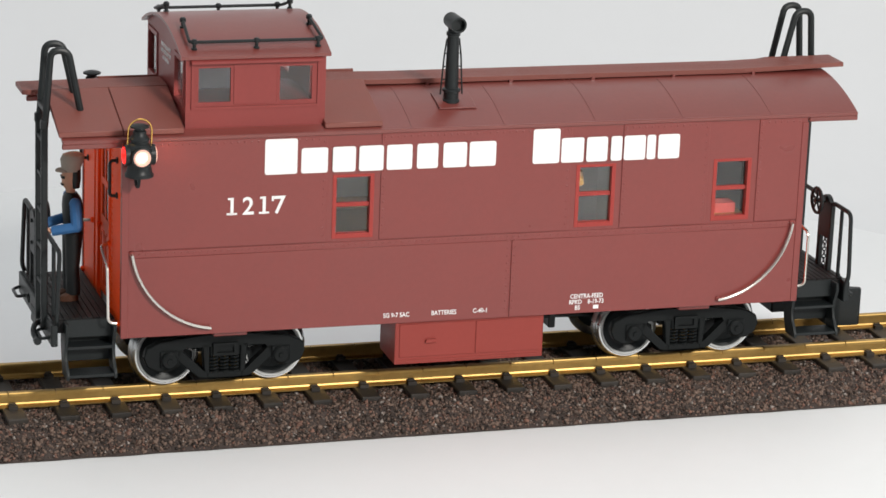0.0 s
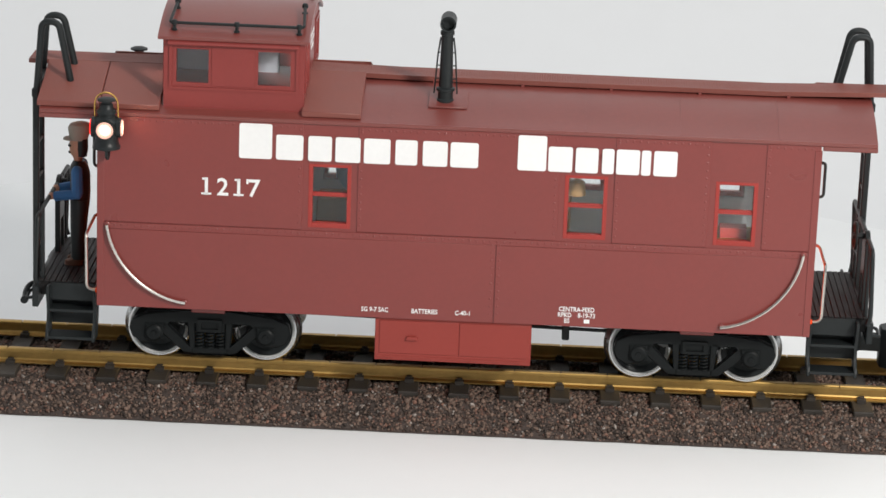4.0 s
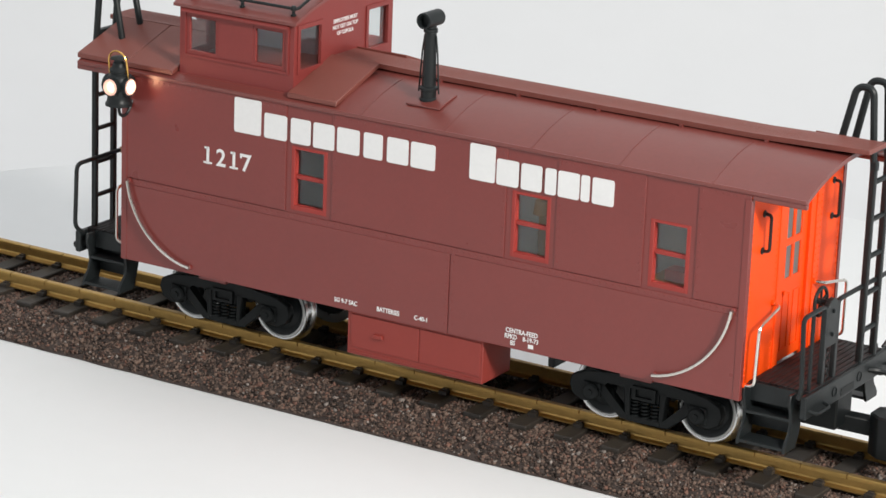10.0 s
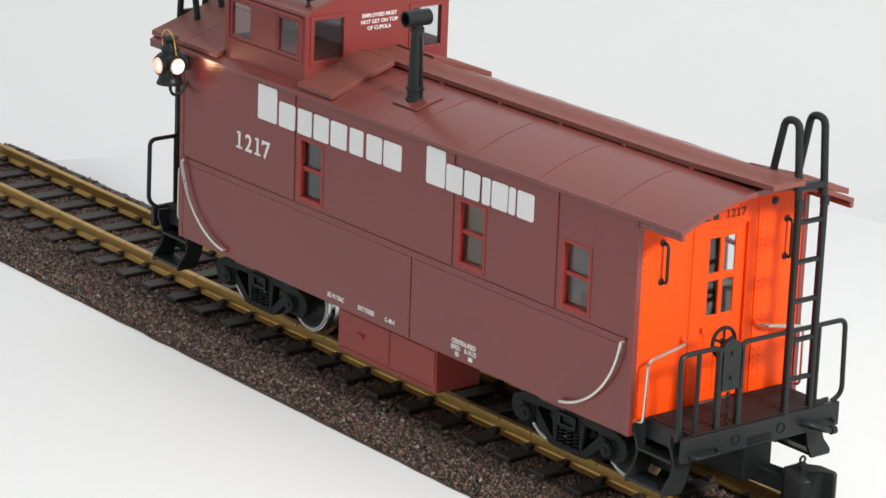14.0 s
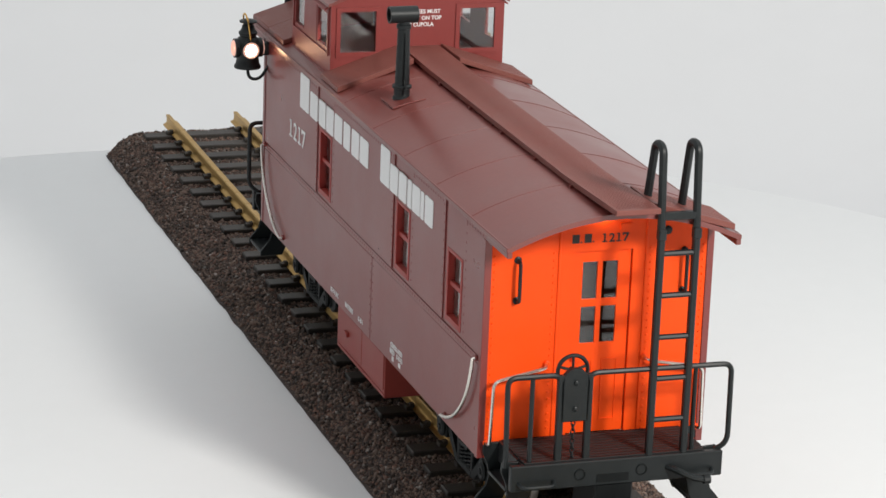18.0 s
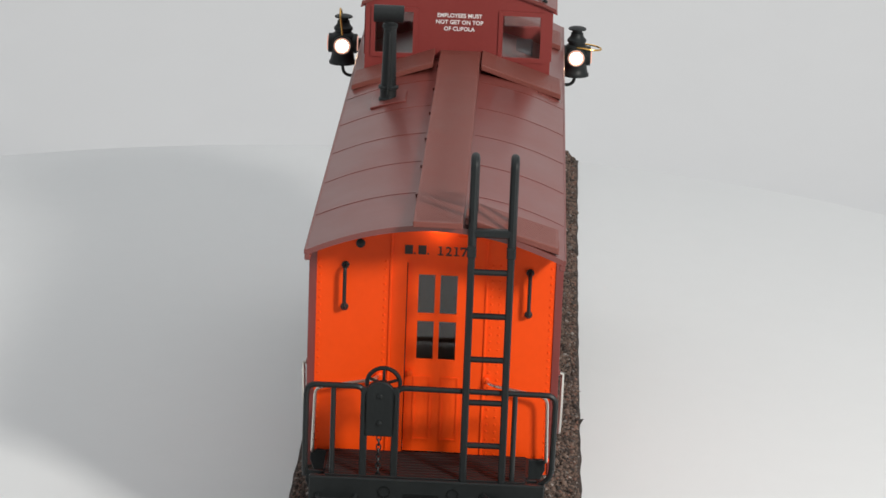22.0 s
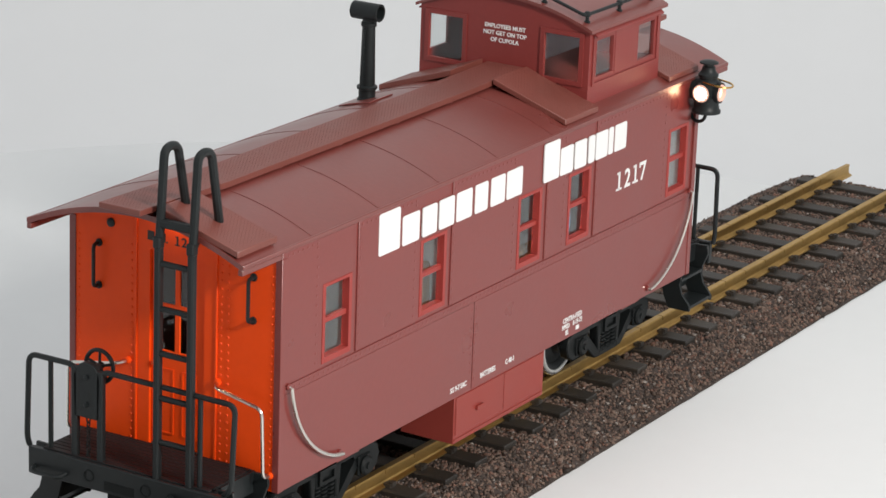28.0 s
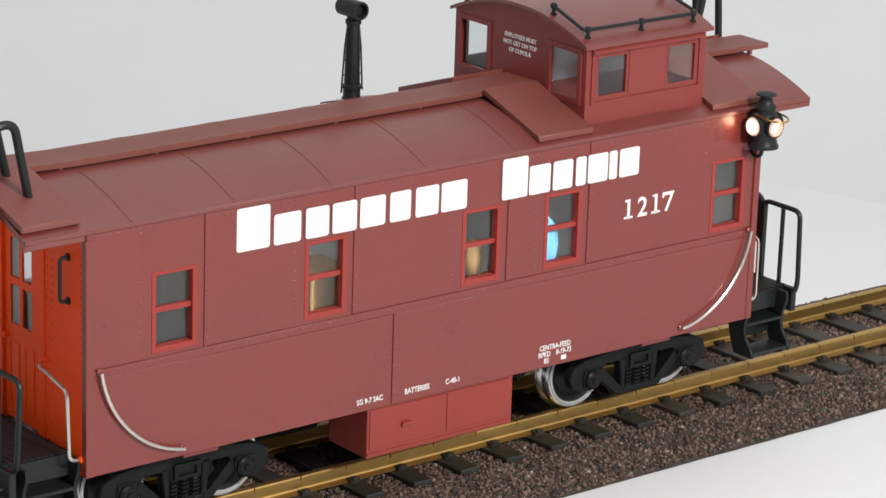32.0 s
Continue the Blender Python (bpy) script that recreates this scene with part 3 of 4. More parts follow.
def platform():
    """The +x end: deck, beam, steps, railing, ladder, brake gear and coupler."""
    deck = part("platform", box(B(), 186.3, 219, -43, 43, 60, 66.4), DECK, car, "dark planked end platform with black railing")
    for k in range(10):
        x = 188 + k * 3.08
        part("deck_plank", box(B(), x, x + 2.75, -42.4, 42.4, 66.4, 67.5), DECK, deck, bevel=0.25)
    bm = box(B(), 217, 220.4, -49, 50.6, 55, 66.8)
    beam = part("end_beam", bm, BLACK, deck, "black end beam", bevel=0.5)
    # darker plastic on the beam's face stands in for shade in holes and slot
    for y in (-17, 12):
        part("beam_eye", lathe(B(), [(2.7, 0), (2.6, 0.5), (2.2, 0.5), (2.1, 0.03), (0.2, 0.03)], (220.3, y, 61), "x", 16), GREY, beam, "dark ring standing in for the shade of a bolt hole")
    part("beam_slot", box(B(), 219.8, 220.6, -9, 6, 56.6, 60.4), GREY, beam, "dark block standing in for the shade of a slot")
    for s in (-1, 1):
        bm = tube(B(), round_path([(220, s * 45.5, 59), (224.5, s * 44.5, 58), (224.5, s * 30, 58), (220, s * 29, 59)], 2.5), 0.9, 7)
        part("stirrup", bm, BLACK, beam)
    bm = tube(B(), round_path([(219, 24, 61), (225, 27, 61), (227, 33, 58), (226, 40, 56)], 4), 1.5, 8)
    lathe(bm, [(2.1, -1), (2.1, 2)], (226, 40.5, 56), "y", 9)
    part("air_hose", bm, BLACK, beam, "black rubber air hose")
    # steps on both sides
    for s in (-1, 1):
        outline = [(s * y, z) for y, z in ((36, 66), (50.5, 66.6), (51, 62), (48.4, 56), (47.2, 51), (48.6, 46), (52, 42.5), (54, 40), (54, 37.4), (41.5, 37.4), (38.5, 44), (36, 54))]
        part("step_cheek", prism(B(), outline, "x", 186.6, 188.2), BLACK, deck, "black step side plate", bevel=0.3)
        part("step_cheek", prism(B(), outline, "x", 211.4, 213.0), BLACK, deck, "black step side plate", bevel=0.3)
        part("step_tread", box(B(), 188.0, 211.6, s * 41, s * 53.6, 38.4, 40.0), BLACK, deck, bevel=0.25)
        part("step_tread", box(B(), 188.0, 211.6, s * 36.5, s * 48.2, 52.0, 53.6), BLACK, deck, bevel=0.25)
        part("step_riser", box(B(), 188.0, 211.6, s * 38.4, s * 39.6, 43.5, 52.2), BLACK, deck)
        part("step_riser", box(B(), 188.0, 211.6, s * 36.6, s * 37.8, 53.4, 61), BLACK, deck)
        part("step_riser", box(B(), 188.0, 211.6, s * 42.2, s * 43.6, 57.5, 66.8), BLACK, deck)
    # railing
    X = 216.8
    left = round_path([(X, -50.8, 66), (X + 1.5, -51, 70), (X, -51, 106.6), (X, -27, 106.6), (X, -26, 100)], 4.2, 5)
    right = round_path([(X, -13.6, 100), (X, -13, 106.6), (X, 53.6, 106.2), (X + 1.5, 53.2, 70), (X, 48, 66)], 4.2, 5)
    rl = part("railing", tube(B(), left, 1.25, 8), BLACK, deck, "black tubular end railing")
    part("railing", tube(B(), right, 1.25, 8), BLACK, deck, "black tubular end railing")
    for y in (-39.6, 36.6):
        part("railing_post", tube(B(), [(X, y, 65), (X, y, 105.6)], 1.1, 8), BLACK, rl)
    # brake stand
    stand = part("brake_stand", prism(B(), [(-26.4, 85), (-13.6, 85)] + [(-20 + 6.4 * math.cos(k * math.pi / 10), 103 + 6.4 * math.sin(k * math.pi / 10)) for k in range(11)], "x", X - 1.4, X + 1.4), BLACK, deck, "black brake stand with wheel and chain", bevel=0.35)
    for y in (-26.6, -13.4):
        part("stand_post", box(B(), X - 1.4, X + 1.4, y - 1.5, y + 1.5, 65, 106.5), BLACK, stand, bevel=0.4)
    for y, z in ((-20, 103), (-20, 91)):
        part("stand_bolt", lathe(B(), [(1.1, 0), (1.1, 0.8), (0.6, 1.1)], (X + 1.4, y, z), "x", 8), BLACK, stand)
    ring = [(X - 6.2, -19 + 7 * math.cos(k * math.tau / 28), 106 + 7 * math.sin(k * math.tau / 28)) for k in range(28)]
    wh = part("brake_wheel", tube(B(), ring, 0.95, 7, closed=True), BLACK, stand, "black spoked brake wheel")
    for k in range(5):
        a = k * math.tau / 5 + 0.3
        part("spoke", tube(B(), [(X - 6.2, -19, 106), (X - 6.2, -19 + 6.8 * math.cos(a), 106 + 6.8 * math.sin(a))], 0.65, 6), BLACK, wh)
    part("hub", lathe(B(), [(1.6, -1.4), (1.6, 5)], (X - 6.2, -19, 106), "x", 10), BLACK, wh)
    for k in range(9):
        z = 84 - k * 2.1
        ax = (0.9, 0) if k % 2 else (0, 0.9)
        link = [(X + ax[0] * math.cos(q * math.tau / 10), -20 + ax[1] * math.cos(q * math.tau / 10), z + 1.5 * math.sin(q * math.tau / 10)) for q in range(10)]
        part("chain_link", tube(B(), link, 0.33, 5, closed=True), BLACK, stand)
    # ladder with hooped tops
    lad = None
    L, H = X + 1.0, X
    for y in (15.9, 32.3):
        bar = part("ladder" if lad is None else "stringer", box(B(), L - 1.7, L + 1.7, y - 1.5, y + 1.5, 60, 169.5), BLACK, lad or deck, "black end ladder with hooped tops" if lad is None else "", bevel=0.6)
        lad = lad or bar
        part("ladder_clip", box(B(), H - 0.6, L + 2.1, y - 1.9, y + 1.9, 165.5, 170.6), BLACK, lad, bevel=0.6)
        foot = 180 - (y - 12) * 0.25
        path = round_path([(H + 0.8, y, 167), (H + 0.2, y, 174), (H - 2.2, y, 206.4), (H - 11.0, y, 206.4), (H - 18, y, foot - 3)], 4.2, 6)
        part("hoop", tube(B(), path, 1.85, 10), BLACK, lad)
    for z in (82.9, 102.0, 121.1, 140.2, 159.3):
        part("rung", tube(B(), [(L, 14.7, z), (L, 33.5, z)], 1.35, 8), BLACK, lad)
    part("rung", box(B(), H - 2.0, H + 1.6, 15.9, 32.3, 174.2, 177.6), BLACK, lad, bevel=0.5)
    # coupler
    co = part("coupler", hull(B(), [(196, -4, 37), (232, 4.4, 34), (232, 13, 34), (196, 4, 37)], [(196, -4, 45), (232, 4.4, 42.5), (232, 13, 42.5), (196, 4, 45)]), GREY, deck, "black knuckle coupler", bevel=0.6)
    part("draft_box", box(B(), 192, 219, -9, 9, 38, 56), GREY, co, bevel=0.8)
    head = [(230, -4), (236, -8.5), (247, -9), (248.5, -5.5), (241, -4.5), (239.5, 0.5), (243, 5.5), (248.5, 7), (247, 10), (238, 10), (230, 4.5)]
    part("knuckle", prism(B(), [(230 + (x - 230) * 1.15 + 1, y * 1.2 + 9) for x, y in head], "z", 25.0, 47), BLACK, co, bevel=0.9)
    part("coupler_pin", lathe(B(), [(1.6, 0), (1.6, 2.4), (2.2, 2.8), (2.2, 4), (1.0, 4.6)], (240, 8, 46.6), "z", 10), BLACK, co)
    bm = tube(B(), [(240, 8 + 1.6 * math.cos(k * math.tau / 12), 52.4 + 1.6 * math.sin(k * math.tau / 12)) for k in range(12)], 0.6, 6, closed=True)
    part("lift_ring", bm, BLACK, co)
    return deck


PLAT = platform()
FAR = turned(PLAT, car, "coupler", shift=-3.4)
for piece in FAR.children:
    if piece.name.startswith("ladder"):
        piece.matrix_basis = Matrix.Translation((0.0032, 0, 0))


def truck(cx):
    """A two-axle truck about x = cx."""
    bm = box(B(), cx - 14, cx + 14, -34, 34, 44, 52)
    tk = part("truck", bm, GREY, car, "black two-axle truck with white-rimmed wheels", bevel=1.0)
    part("bolster_block", box(B(), cx - 9, cx + 9, -50.6, 50.6, 57.6, 61.0), RED, tk, bevel=0.4)
    for s in (-1, 1):
        ya, yb = s * 34.5, s * 39.5
        def bar(name, pts, parent):
            return part(name, prism(B(), pts, "y", ya, yb), GREY, parent, bevel=0.55)
        half = [(43.5, 44), (42, 49), (34, 52.6), (12, 54.8)]
        under = [(41.5, 39), (36, 36), (28, 37), (24.5, 44.5), (22, 49)]
        top = [(cx + u, z) for u, z in half] + [(cx - u, z) for u, z in half[::-1]] + [(cx - u, z) for u, z in under] + [(cx + u, z) for u, z in under[::-1]]
        fr = bar("side_frame", top, tk)
        bar("lower_bar", [(cx - 9.5, 31), (cx + 9.5, 31), (cx + 9.5, 34.4), (cx - 9.5, 34.4)], fr)
        for d in (-1, 1):
            bar("diagonal_bar", [(cx + d * 9, 31), (cx + d * 13.8, 31.4), (cx + d * 28, 43.6), (cx + d * 24.4, 48.8), (cx + d * 12.4, 35.6), (cx + d * 9, 34.4)], fr)
            bar("column", [(cx + d * 8.2, 33), (cx + d * 11, 34.5), (cx + d * 12.4, 50), (cx + d * 8.2, 50)], fr)
            bm = lathe(B(), [(4.6, s * 38.8), (4.6, s * 41.4), (3.6, s * 42.2), (1.6, s * 42.2), (1.4, s * 42.8)], (cx + d * 30, 0, 42.4), "y", 16)
            part("journal_box", bm, GREY, fr)
            part("journal_lid", box(B(), cx + d * 30 - 5, cx + d * 30 + 5, s * 39.3, s * 40.4, 38.4, 47.4), GREY, fr, bevel=0.5)
            part("frame_bolt", lathe(B(), [(1.1, s * 39.3), (1.1, s * 40.1), (0.5, s * 40.4)], (cx + d * 25.8, 0, 43.6), "y", 8), GREY, fr)
        bar("bolster_end", [(cx - 8, 43), (cx + 8, 43), (cx + 8, 51), (cx - 8, 51)], fr)
        bm = wall(B(), cx - 6.6, cx + 6.6, 43.6, 50.6, [(cx - 4.6, cx + 4.6, 45.2, 49)], "y", s * 39.3, s * 40.8)
        part("bolster_face", bm, GREY, fr)
        for x in (cx - 5.6, cx, cx + 5.6):
            coil = [(x + 2.3 * math.cos(k * 0.9), s * 37 + 2.3 * math.sin(k * 0.9), 33 + k * 0.27) for k in range(38)]
            part("spring", tube(B(), coil, 0.7, 5), GREY, fr)
    for d in (-1, 1):
        x = cx + d * 29
        ax = part("axle", lathe(B(), [(2.6, -33), (2.6, 33)], (x, 0, 41.6), "y", 12), GREY, tk)
        for s in (-1, 1):
            prof = [(14.4, s * 26.6), (16.6, s * 26.6), (17.4, s * 25.6), (17.5, s * 22.4), (18.6, s * 21.4), (19.2, s * 20.4), (19.0, s * 19.8), (14.4, s * 19.8)]
            part("tyre", lathe(B(), prof, (x, 0, 41.6), "y", 44, True), STEEL, ax, "bright steel wheel rim")
            part("rim_ring", tube(B(), [(x + 15.0 * math.cos(k * math.tau / 44), s * 26.6, 41.6 + 15.0 * math.sin(k * math.tau / 44)) for k in range(44)], 0.75, 6, closed=True), RIM, ax, "silvery wheel rim")
            part("wheel_disc", lathe(B(), [(2, s * 29), (5, s * 28.6), (6, s * 25.8), (11, s * 24.6), (13.6, s * 26), (14.5, s * 26.2), (14.5, s * 21), (2, s * 21)], (x, 0, 41.6), "y", 36), BLACK, ax, "black wheel centre")
    for s in (-1, 1):
        for d in (-1, 1):
            bm = tube(B(), [(cx + d * 13, s * 30, 46), (cx + d * 16, s * 31, 45), (cx + d * 19, s * 31, 46.5)], 1.3, 8)
            part("pick_up_shoe", bm, STEEL, tk, "bright metal pick-up shoe")
    tk.matrix_basis = Matrix.Translation((0, 0.001, -0.0016))
    return tk


truck(-131.8)
truck(127.8)


def underside():
    part("underframe", box(B(), -186, 186, -20, 20, 54, 59.4), GREY, car, "dark underframe")
    part("floor", box(B(), -185.5, 185.5, -52, 52, 59.4, 64), INSIDE, car)
    for s in (-1, 1):
        b = part("battery_box", box(B(), -41.6, 41.4, s * 24, s * 52.6, 35.4, 59.3), BOX_RED, car, "red battery box slung under the side", bevel=0.3)
        xs = 3.0 if s < 0 else -3.0
        hi, lo = (xs + 0.3, 40.2), (-39.2, xs - 0.3)
        for a, c in (hi, lo):
            part("box_door", box(B(), a, c, s * 52.5, s * 53.1, 39.4, 57.6), BOX_RED, b, bevel=0.2)
        xh = -22 if s < 0 else 20
        bm = prism(B(), [(xh - 3.2, 47.2), (xh + 3.2, 47.2), (xh + 2.6, 49.2), (xh - 2.6, 49.2)], "y", s * 53.0, s * 54.6)
        part("box_latch", bm, BOX_RED, b, bevel=0.2)
        part("box_rib", box(B(), -40, 41, s * 52.5, s * 53.0, 36.8, 37.7), BOX_RED, b)
    for y in (-9, 9):
        part("brake_rod", tube(B(), [(-95, y, 46), (95, y * 1.4, 44)], 1.0, 7), BLACK, car)
    part("brake_hanger", box(B(), 58, 62, -14, 14, 38, 55), BLACK, car, bevel=0.6)
    part("air_tank", lathe(B(), [(5, -24), (8, -22), (8, 22), (5, 24)], (68, 16, 48), "x", 16), GREY, car)
    # grey lining, with the windows cut in it
    for q, wins, zz in ((-1, WIN_A, ZA), (1, WIN_C, ZC)):
        bm = wall(B(), -185, 184, 64.2, 159, [(a - 0.6, b + 0.6, zz[0] - 0.6, zz[1] + 0.6) for a, b in wins], "y", q * 49.0, q * 50.0)
        part("lining", bm, INSIDE, car, "pale grey inner lining")
    bm = wall(B(), -50, 50, 64.2, 159, [(-b - 0.4, -a + 0.4, c - 0.4, d + 0.4) for a, b, c, d in PANES], "x", -184.6, -183.6)
    part("end_lining", bm, INSIDE, car, "pale grey inner lining")
    # added dark panel: gives the door panes their shaded look
    part("bulkhead", box(B(), 164, 166, -22, 20, 64.2, 158), BROWN, car, "added dark brown panel that shades the view through the door panes")
    part("inner_ceiling", box(B(), -80, 184, -50, 50, 162.4, 163.2), INSIDE, car)
    # lockers and cushions inside
    part("locker", box(B(), 36, 60, 8, 34, 64, 118), TAN, car, "tan locker inside", bevel=0.8)
    part("stove_lamp", lathe(B(), [(2, -5), (5, -4), (4, 3), (1, 5)], (62, -34, 130), "z", 12), TAN, car)
    part("desk", box(B(), 128, 158, -46, -18, 64, 108), TAN, car, bevel=0.8)
    part("red_box", box(B(), 138, 152, -44, -34, 108.6, 114), SASH, car)
    bm = B()
    bmesh.ops.create_uvsphere(bm, u_segments=18, v_segments=10, radius=1, matrix=Matrix.Translation((-62, 45, 115)) @ Matrix.Diagonal((9, 5, 14, 1)))
    part("blue_cushion", bm, BLUE, car, "pale blue rounded cushion inside")
    part("bench", box(B(), -80, -20, 26, 50, 64, 101), TAN, car, bevel=0.8)
    bm = B()
    bmesh.ops.create_uvsphere(bm, u_segments=14, v_segments=8, radius=1, matrix=Matrix.Translation((-29, 36, 112)) @ Matrix.Diagonal((5, 5, 9, 1)))
    part("yellow_bundle", bm, TAN, car)
    part("partition", box(B(), -36, -34, -50, 14, 64, 158), INSIDE, car)
    part("partition", box(B(), 92, 94, -50, 12, 64, 158), INSIDE, car)
    # assumed bulbs out of view, added to brighten the rooms behind the windows
    for x in (-120, -20, 60, 150):
        part("ceiling_bulb", lathe(B(), [(0.6, -3.6), (3.4, -2.4), (3.8, 0), (1.2, 2)], (x, 0, 160), "z", 12), UNSEEN_BULB, car, "small unseen bulb, assumed, added to light the interior")
    # added panel; its blue-grey stands in for light reflected in the panes
    part("cupola_partition", box(B(), -154, -100, -3, 3, 150, 203), PALE, car, "added panel coloured like the light reflected in the cupola windows")
    part("cupola_seat", box(B(), -150, -120, 14, 38, 150, 174), SEAT, car, bevel=0.8)


shell["on"] = True
underside()


def irons():
    """Curved silver rails at the four lower corners."""
    for s, dz in ((-1, 0), (1, 0)):
        for d in (-1, 1):
            x0, x1 = (-184.3, -143.0) if d < 0 else (181.4, 140.8)
            y = s * (WY + 2.2)
            pts = [(x0, s * WY, 104.4 + dz), (x0, y, 103.8 + dz)]
            for k in range(1, 14):
                a, w = k * math.pi / 28, k / 14
                pts.append((x1 + (x0 - x1) * (0.8 * math.cos(a) + 0.2 * (1 - w)), y, 104 + dz - 41 * (0.8 * math.sin(a) + 0.2 * w)))
            pts += [(x1, y, 63 + dz), (x1 - 0.4 * d, s * WY, 63 + dz)]
            g = part("curved_grab_rail", tube(B(), pts, 0.85, 8), SILVER, car, "curved silver grab rail")
            for x, z in ((x0, 104.4 + dz), (x1, 63 + dz)):
                part("rail_socket", lathe(B(), [(1.5, 0), (1.5, s * 0.8), (1.0, s * 1.2)], (x, s * WY, z), "y", 10), RED, g)


irons()


def marks():
    """The company's name as plain white blocks, the car's number and the small stencils."""
    for s, w in ((-1, WALL_A), (1, WALL_C)):
        d = -s  # along x as read
        y = s * (WY + 0.15)
        side_name = "A" if s < 0 else "C"
        # (start, end, taller) of each block in reading direction from the car's middle
        spans = [(-115.3, -98.1, True), (-96, -81.8, False), (-79.2, -66.9, False), (-65, -51.9, False), (-50.1, -36.3, False), (-33.7, -22.2, False), (-19.4, -6.5, False), (-5, 9.6, False),
                 (30.1, 45.0, True), (46.0, 58.6, False), (60.2, 72, False), (74, 80.2, False), (81.4, 93.5, False), (94.4, 99.3, False), (100.8, 113, False)]
        for a, b, tall in spans:
            if s > 0:
                a, b = a * 0.985 - 0.6, b * 0.985 - 0.6
            c, e = 143.4, 162.2 if tall else 156.8
            bm = B()
            r = 1.2
            poly = []
            for px, pz, a0 in ((b - r, e - r, 0), (a + r, e - r, 90), (a + r, c + r, 180), (b - r, c + r, 270)):
                poly += [(d * (px + r * math.cos(radians(a0 + q * 30))), pz + r * math.sin(radians(a0 + q * 30))) for q in range(4)]
            prism(bm, poly, "y", s * (WY - 0.3), s * (WY + 0.3))
            part("white_block", bm, WHITE_INK, w)
        mid = -119.0 if s < 0 else 119.0
        for ch, u, serifs in (("1", -13.2, ((-2.7, 2.7, 0, 1.0), (-2.2, 0, 8.0, 9.1))), ("2", -4.6, ()), ("1", 3.8, ((-2.7, 2.7, 0, 1.0), (-2.2, 0, 8.0, 9.1))), ("7", 11.8, ((-4.0, -2.9, 6.6, 9.2),))):
            x = mid + u if s < 0 else -mid - u
            writing("car_number", ch, 13.2, facing(x, s * (WY + 0.15), 122.8, side_name), WHITE_INK, w, "white serif car number", 0.18, 0.98)
            for a, b, c, e in serifs:
                part("serif", box(B(), x + d * a, x + d * b, s * (WY - 0.2), s * (WY + 0.27), 122.8 + c, 122.8 + e), WHITE_INK, w)
        for text, u, z in (("SG 9-7 SAC", -42, 62.7), ("BATTERIES", -15.7, 62.7), ("C-40-1", 4.6, 62.7), ("CENTRA-FEED", 64.6, 67.6), ("RPKD    8-19-73", 64.6, 64.4), ("BS", 59.6, 61.2)):
            writing("stencil", text, 3.5, facing(d * u, s * (WY + 0.15), z, side_name), WHITE_INK, w, "small white stencil", 0.05, 0.84)
        for u0, u1, z0, z1 in ((68.6, 71.6, 61.3, 63.4),):
            part("stencil_bar", box(B(), d * u0, d * u1, s * (WY - 0.2), s * (WY + 0.2), z0, z1), WHITE_INK, w)


marks()
shell["on"] = False


# ---- lanterns on the corners ----
def lantern(s):
    root = new("marker_lantern")
    tagged(root, "black marker lantern with lit lenses and a brass wire handle", "lantern", "lanterns on the car's corners")
    c = (-184.2, -64.2 if s < 0 else 61.8, -0.4 if s < 0 else -1.6)
    prof = [(2, 148.6), (7.3, 148.6), (7.3, 149.8), (6.6, 150.6), (6.2, 152.6), (6.0, 154.4), (6.5, 155.4), (6.6, 163.2), (5.6, 165.0), (4.5, 165.8), (4.5, 166.8), (5.1, 167.2), (5.1, 168.4), (4.3, 169.2),
            (3.5, 170.4), (3.3, 172.0), (2.6, 172.6), (2.6, 173.4), (4.8, 173.9), (4.8, 174.6), (3.4, 175.2), (1.0, 175.5)]
    bm = lathe(B(), prof, c, "z", 24)
    body = part("lantern_body", bm, BLACK, root)
    for ax, sg, mat in (("y", s, LENS_SIDE), ("x", 1, LENS), ("x", -1, LENS_RED), ("y", -s, LENS_DIM)):
        at = (c[0] + (sg * 5.9 if ax == "x" else 0), c[1] + (sg * 5.9 if ax == "y" else 0), 159.6 + c[2])
        bm = lathe(B(), [(4.5, sg * -0.6), (5.3, sg * -0.6), (5.3, sg * 1.7), (4.6, sg * 1.9)], at, ax, 22, True)
        part("lens_ring", bm, BLACK, body)
        bm = lathe(B(), [(4.5, sg * 0.8), (4.4, sg * 1.8), (4.0, sg * 2.5), (3.5, sg * 2.4), (3.0, sg * 0.5), (4.5, sg * 0.2)], at, ax, 22, True)
        part("lens", bm, LENS_RED if mat is LENS_RED else LENS_DIM, body, "pale glass lens" if mat is not LENS_RED else "red glass lens")
        part("lamp_core", lathe(B(), [(3.05, sg * 0.4), (2.9, sg * 0.9), (1.8, sg * 1.3), (0.3, sg * 1.5)], at, ax, 16), mat, body, "glowing lamp behind the lens")
    lie = radians(8 if s < 0 else 97)
    arch = [(6.0, 0)] + [(6.0 * math.cos(a), 7.0 + 6.4 * math.sin(a)) for a in [k * math.pi / 12 for k in range(13)]] + [(-6.0, 0)]
    arch = [(c[0] + u, c[1] + s * h * math.sin(lie), 165.2 + c[2] + h * math.cos(lie)) for u, h in arch]
    part("handle", tube(B(), arch, 0.5, 7), BRASS_WIRE, root, "brass wire handle")
    hook = round_path([(c[0], c[1], 150), (c[0], c[1] - s * 0.5, 142), (c[0], c[1] - s * 7, 141), (c[0], s * 52, 149)], 4, 5)
    part("bracket", tube(B(), hook, 0.9, 7), BLACK, root)
    part("socket", box(B(), c[0] - 2.2, c[0] + 2.2, s * 52.2, s * 57.5, 155, 162), BLACK, root, bevel=0.5)
    MOVING.append(root)


lantern(-1)
lantern(1)


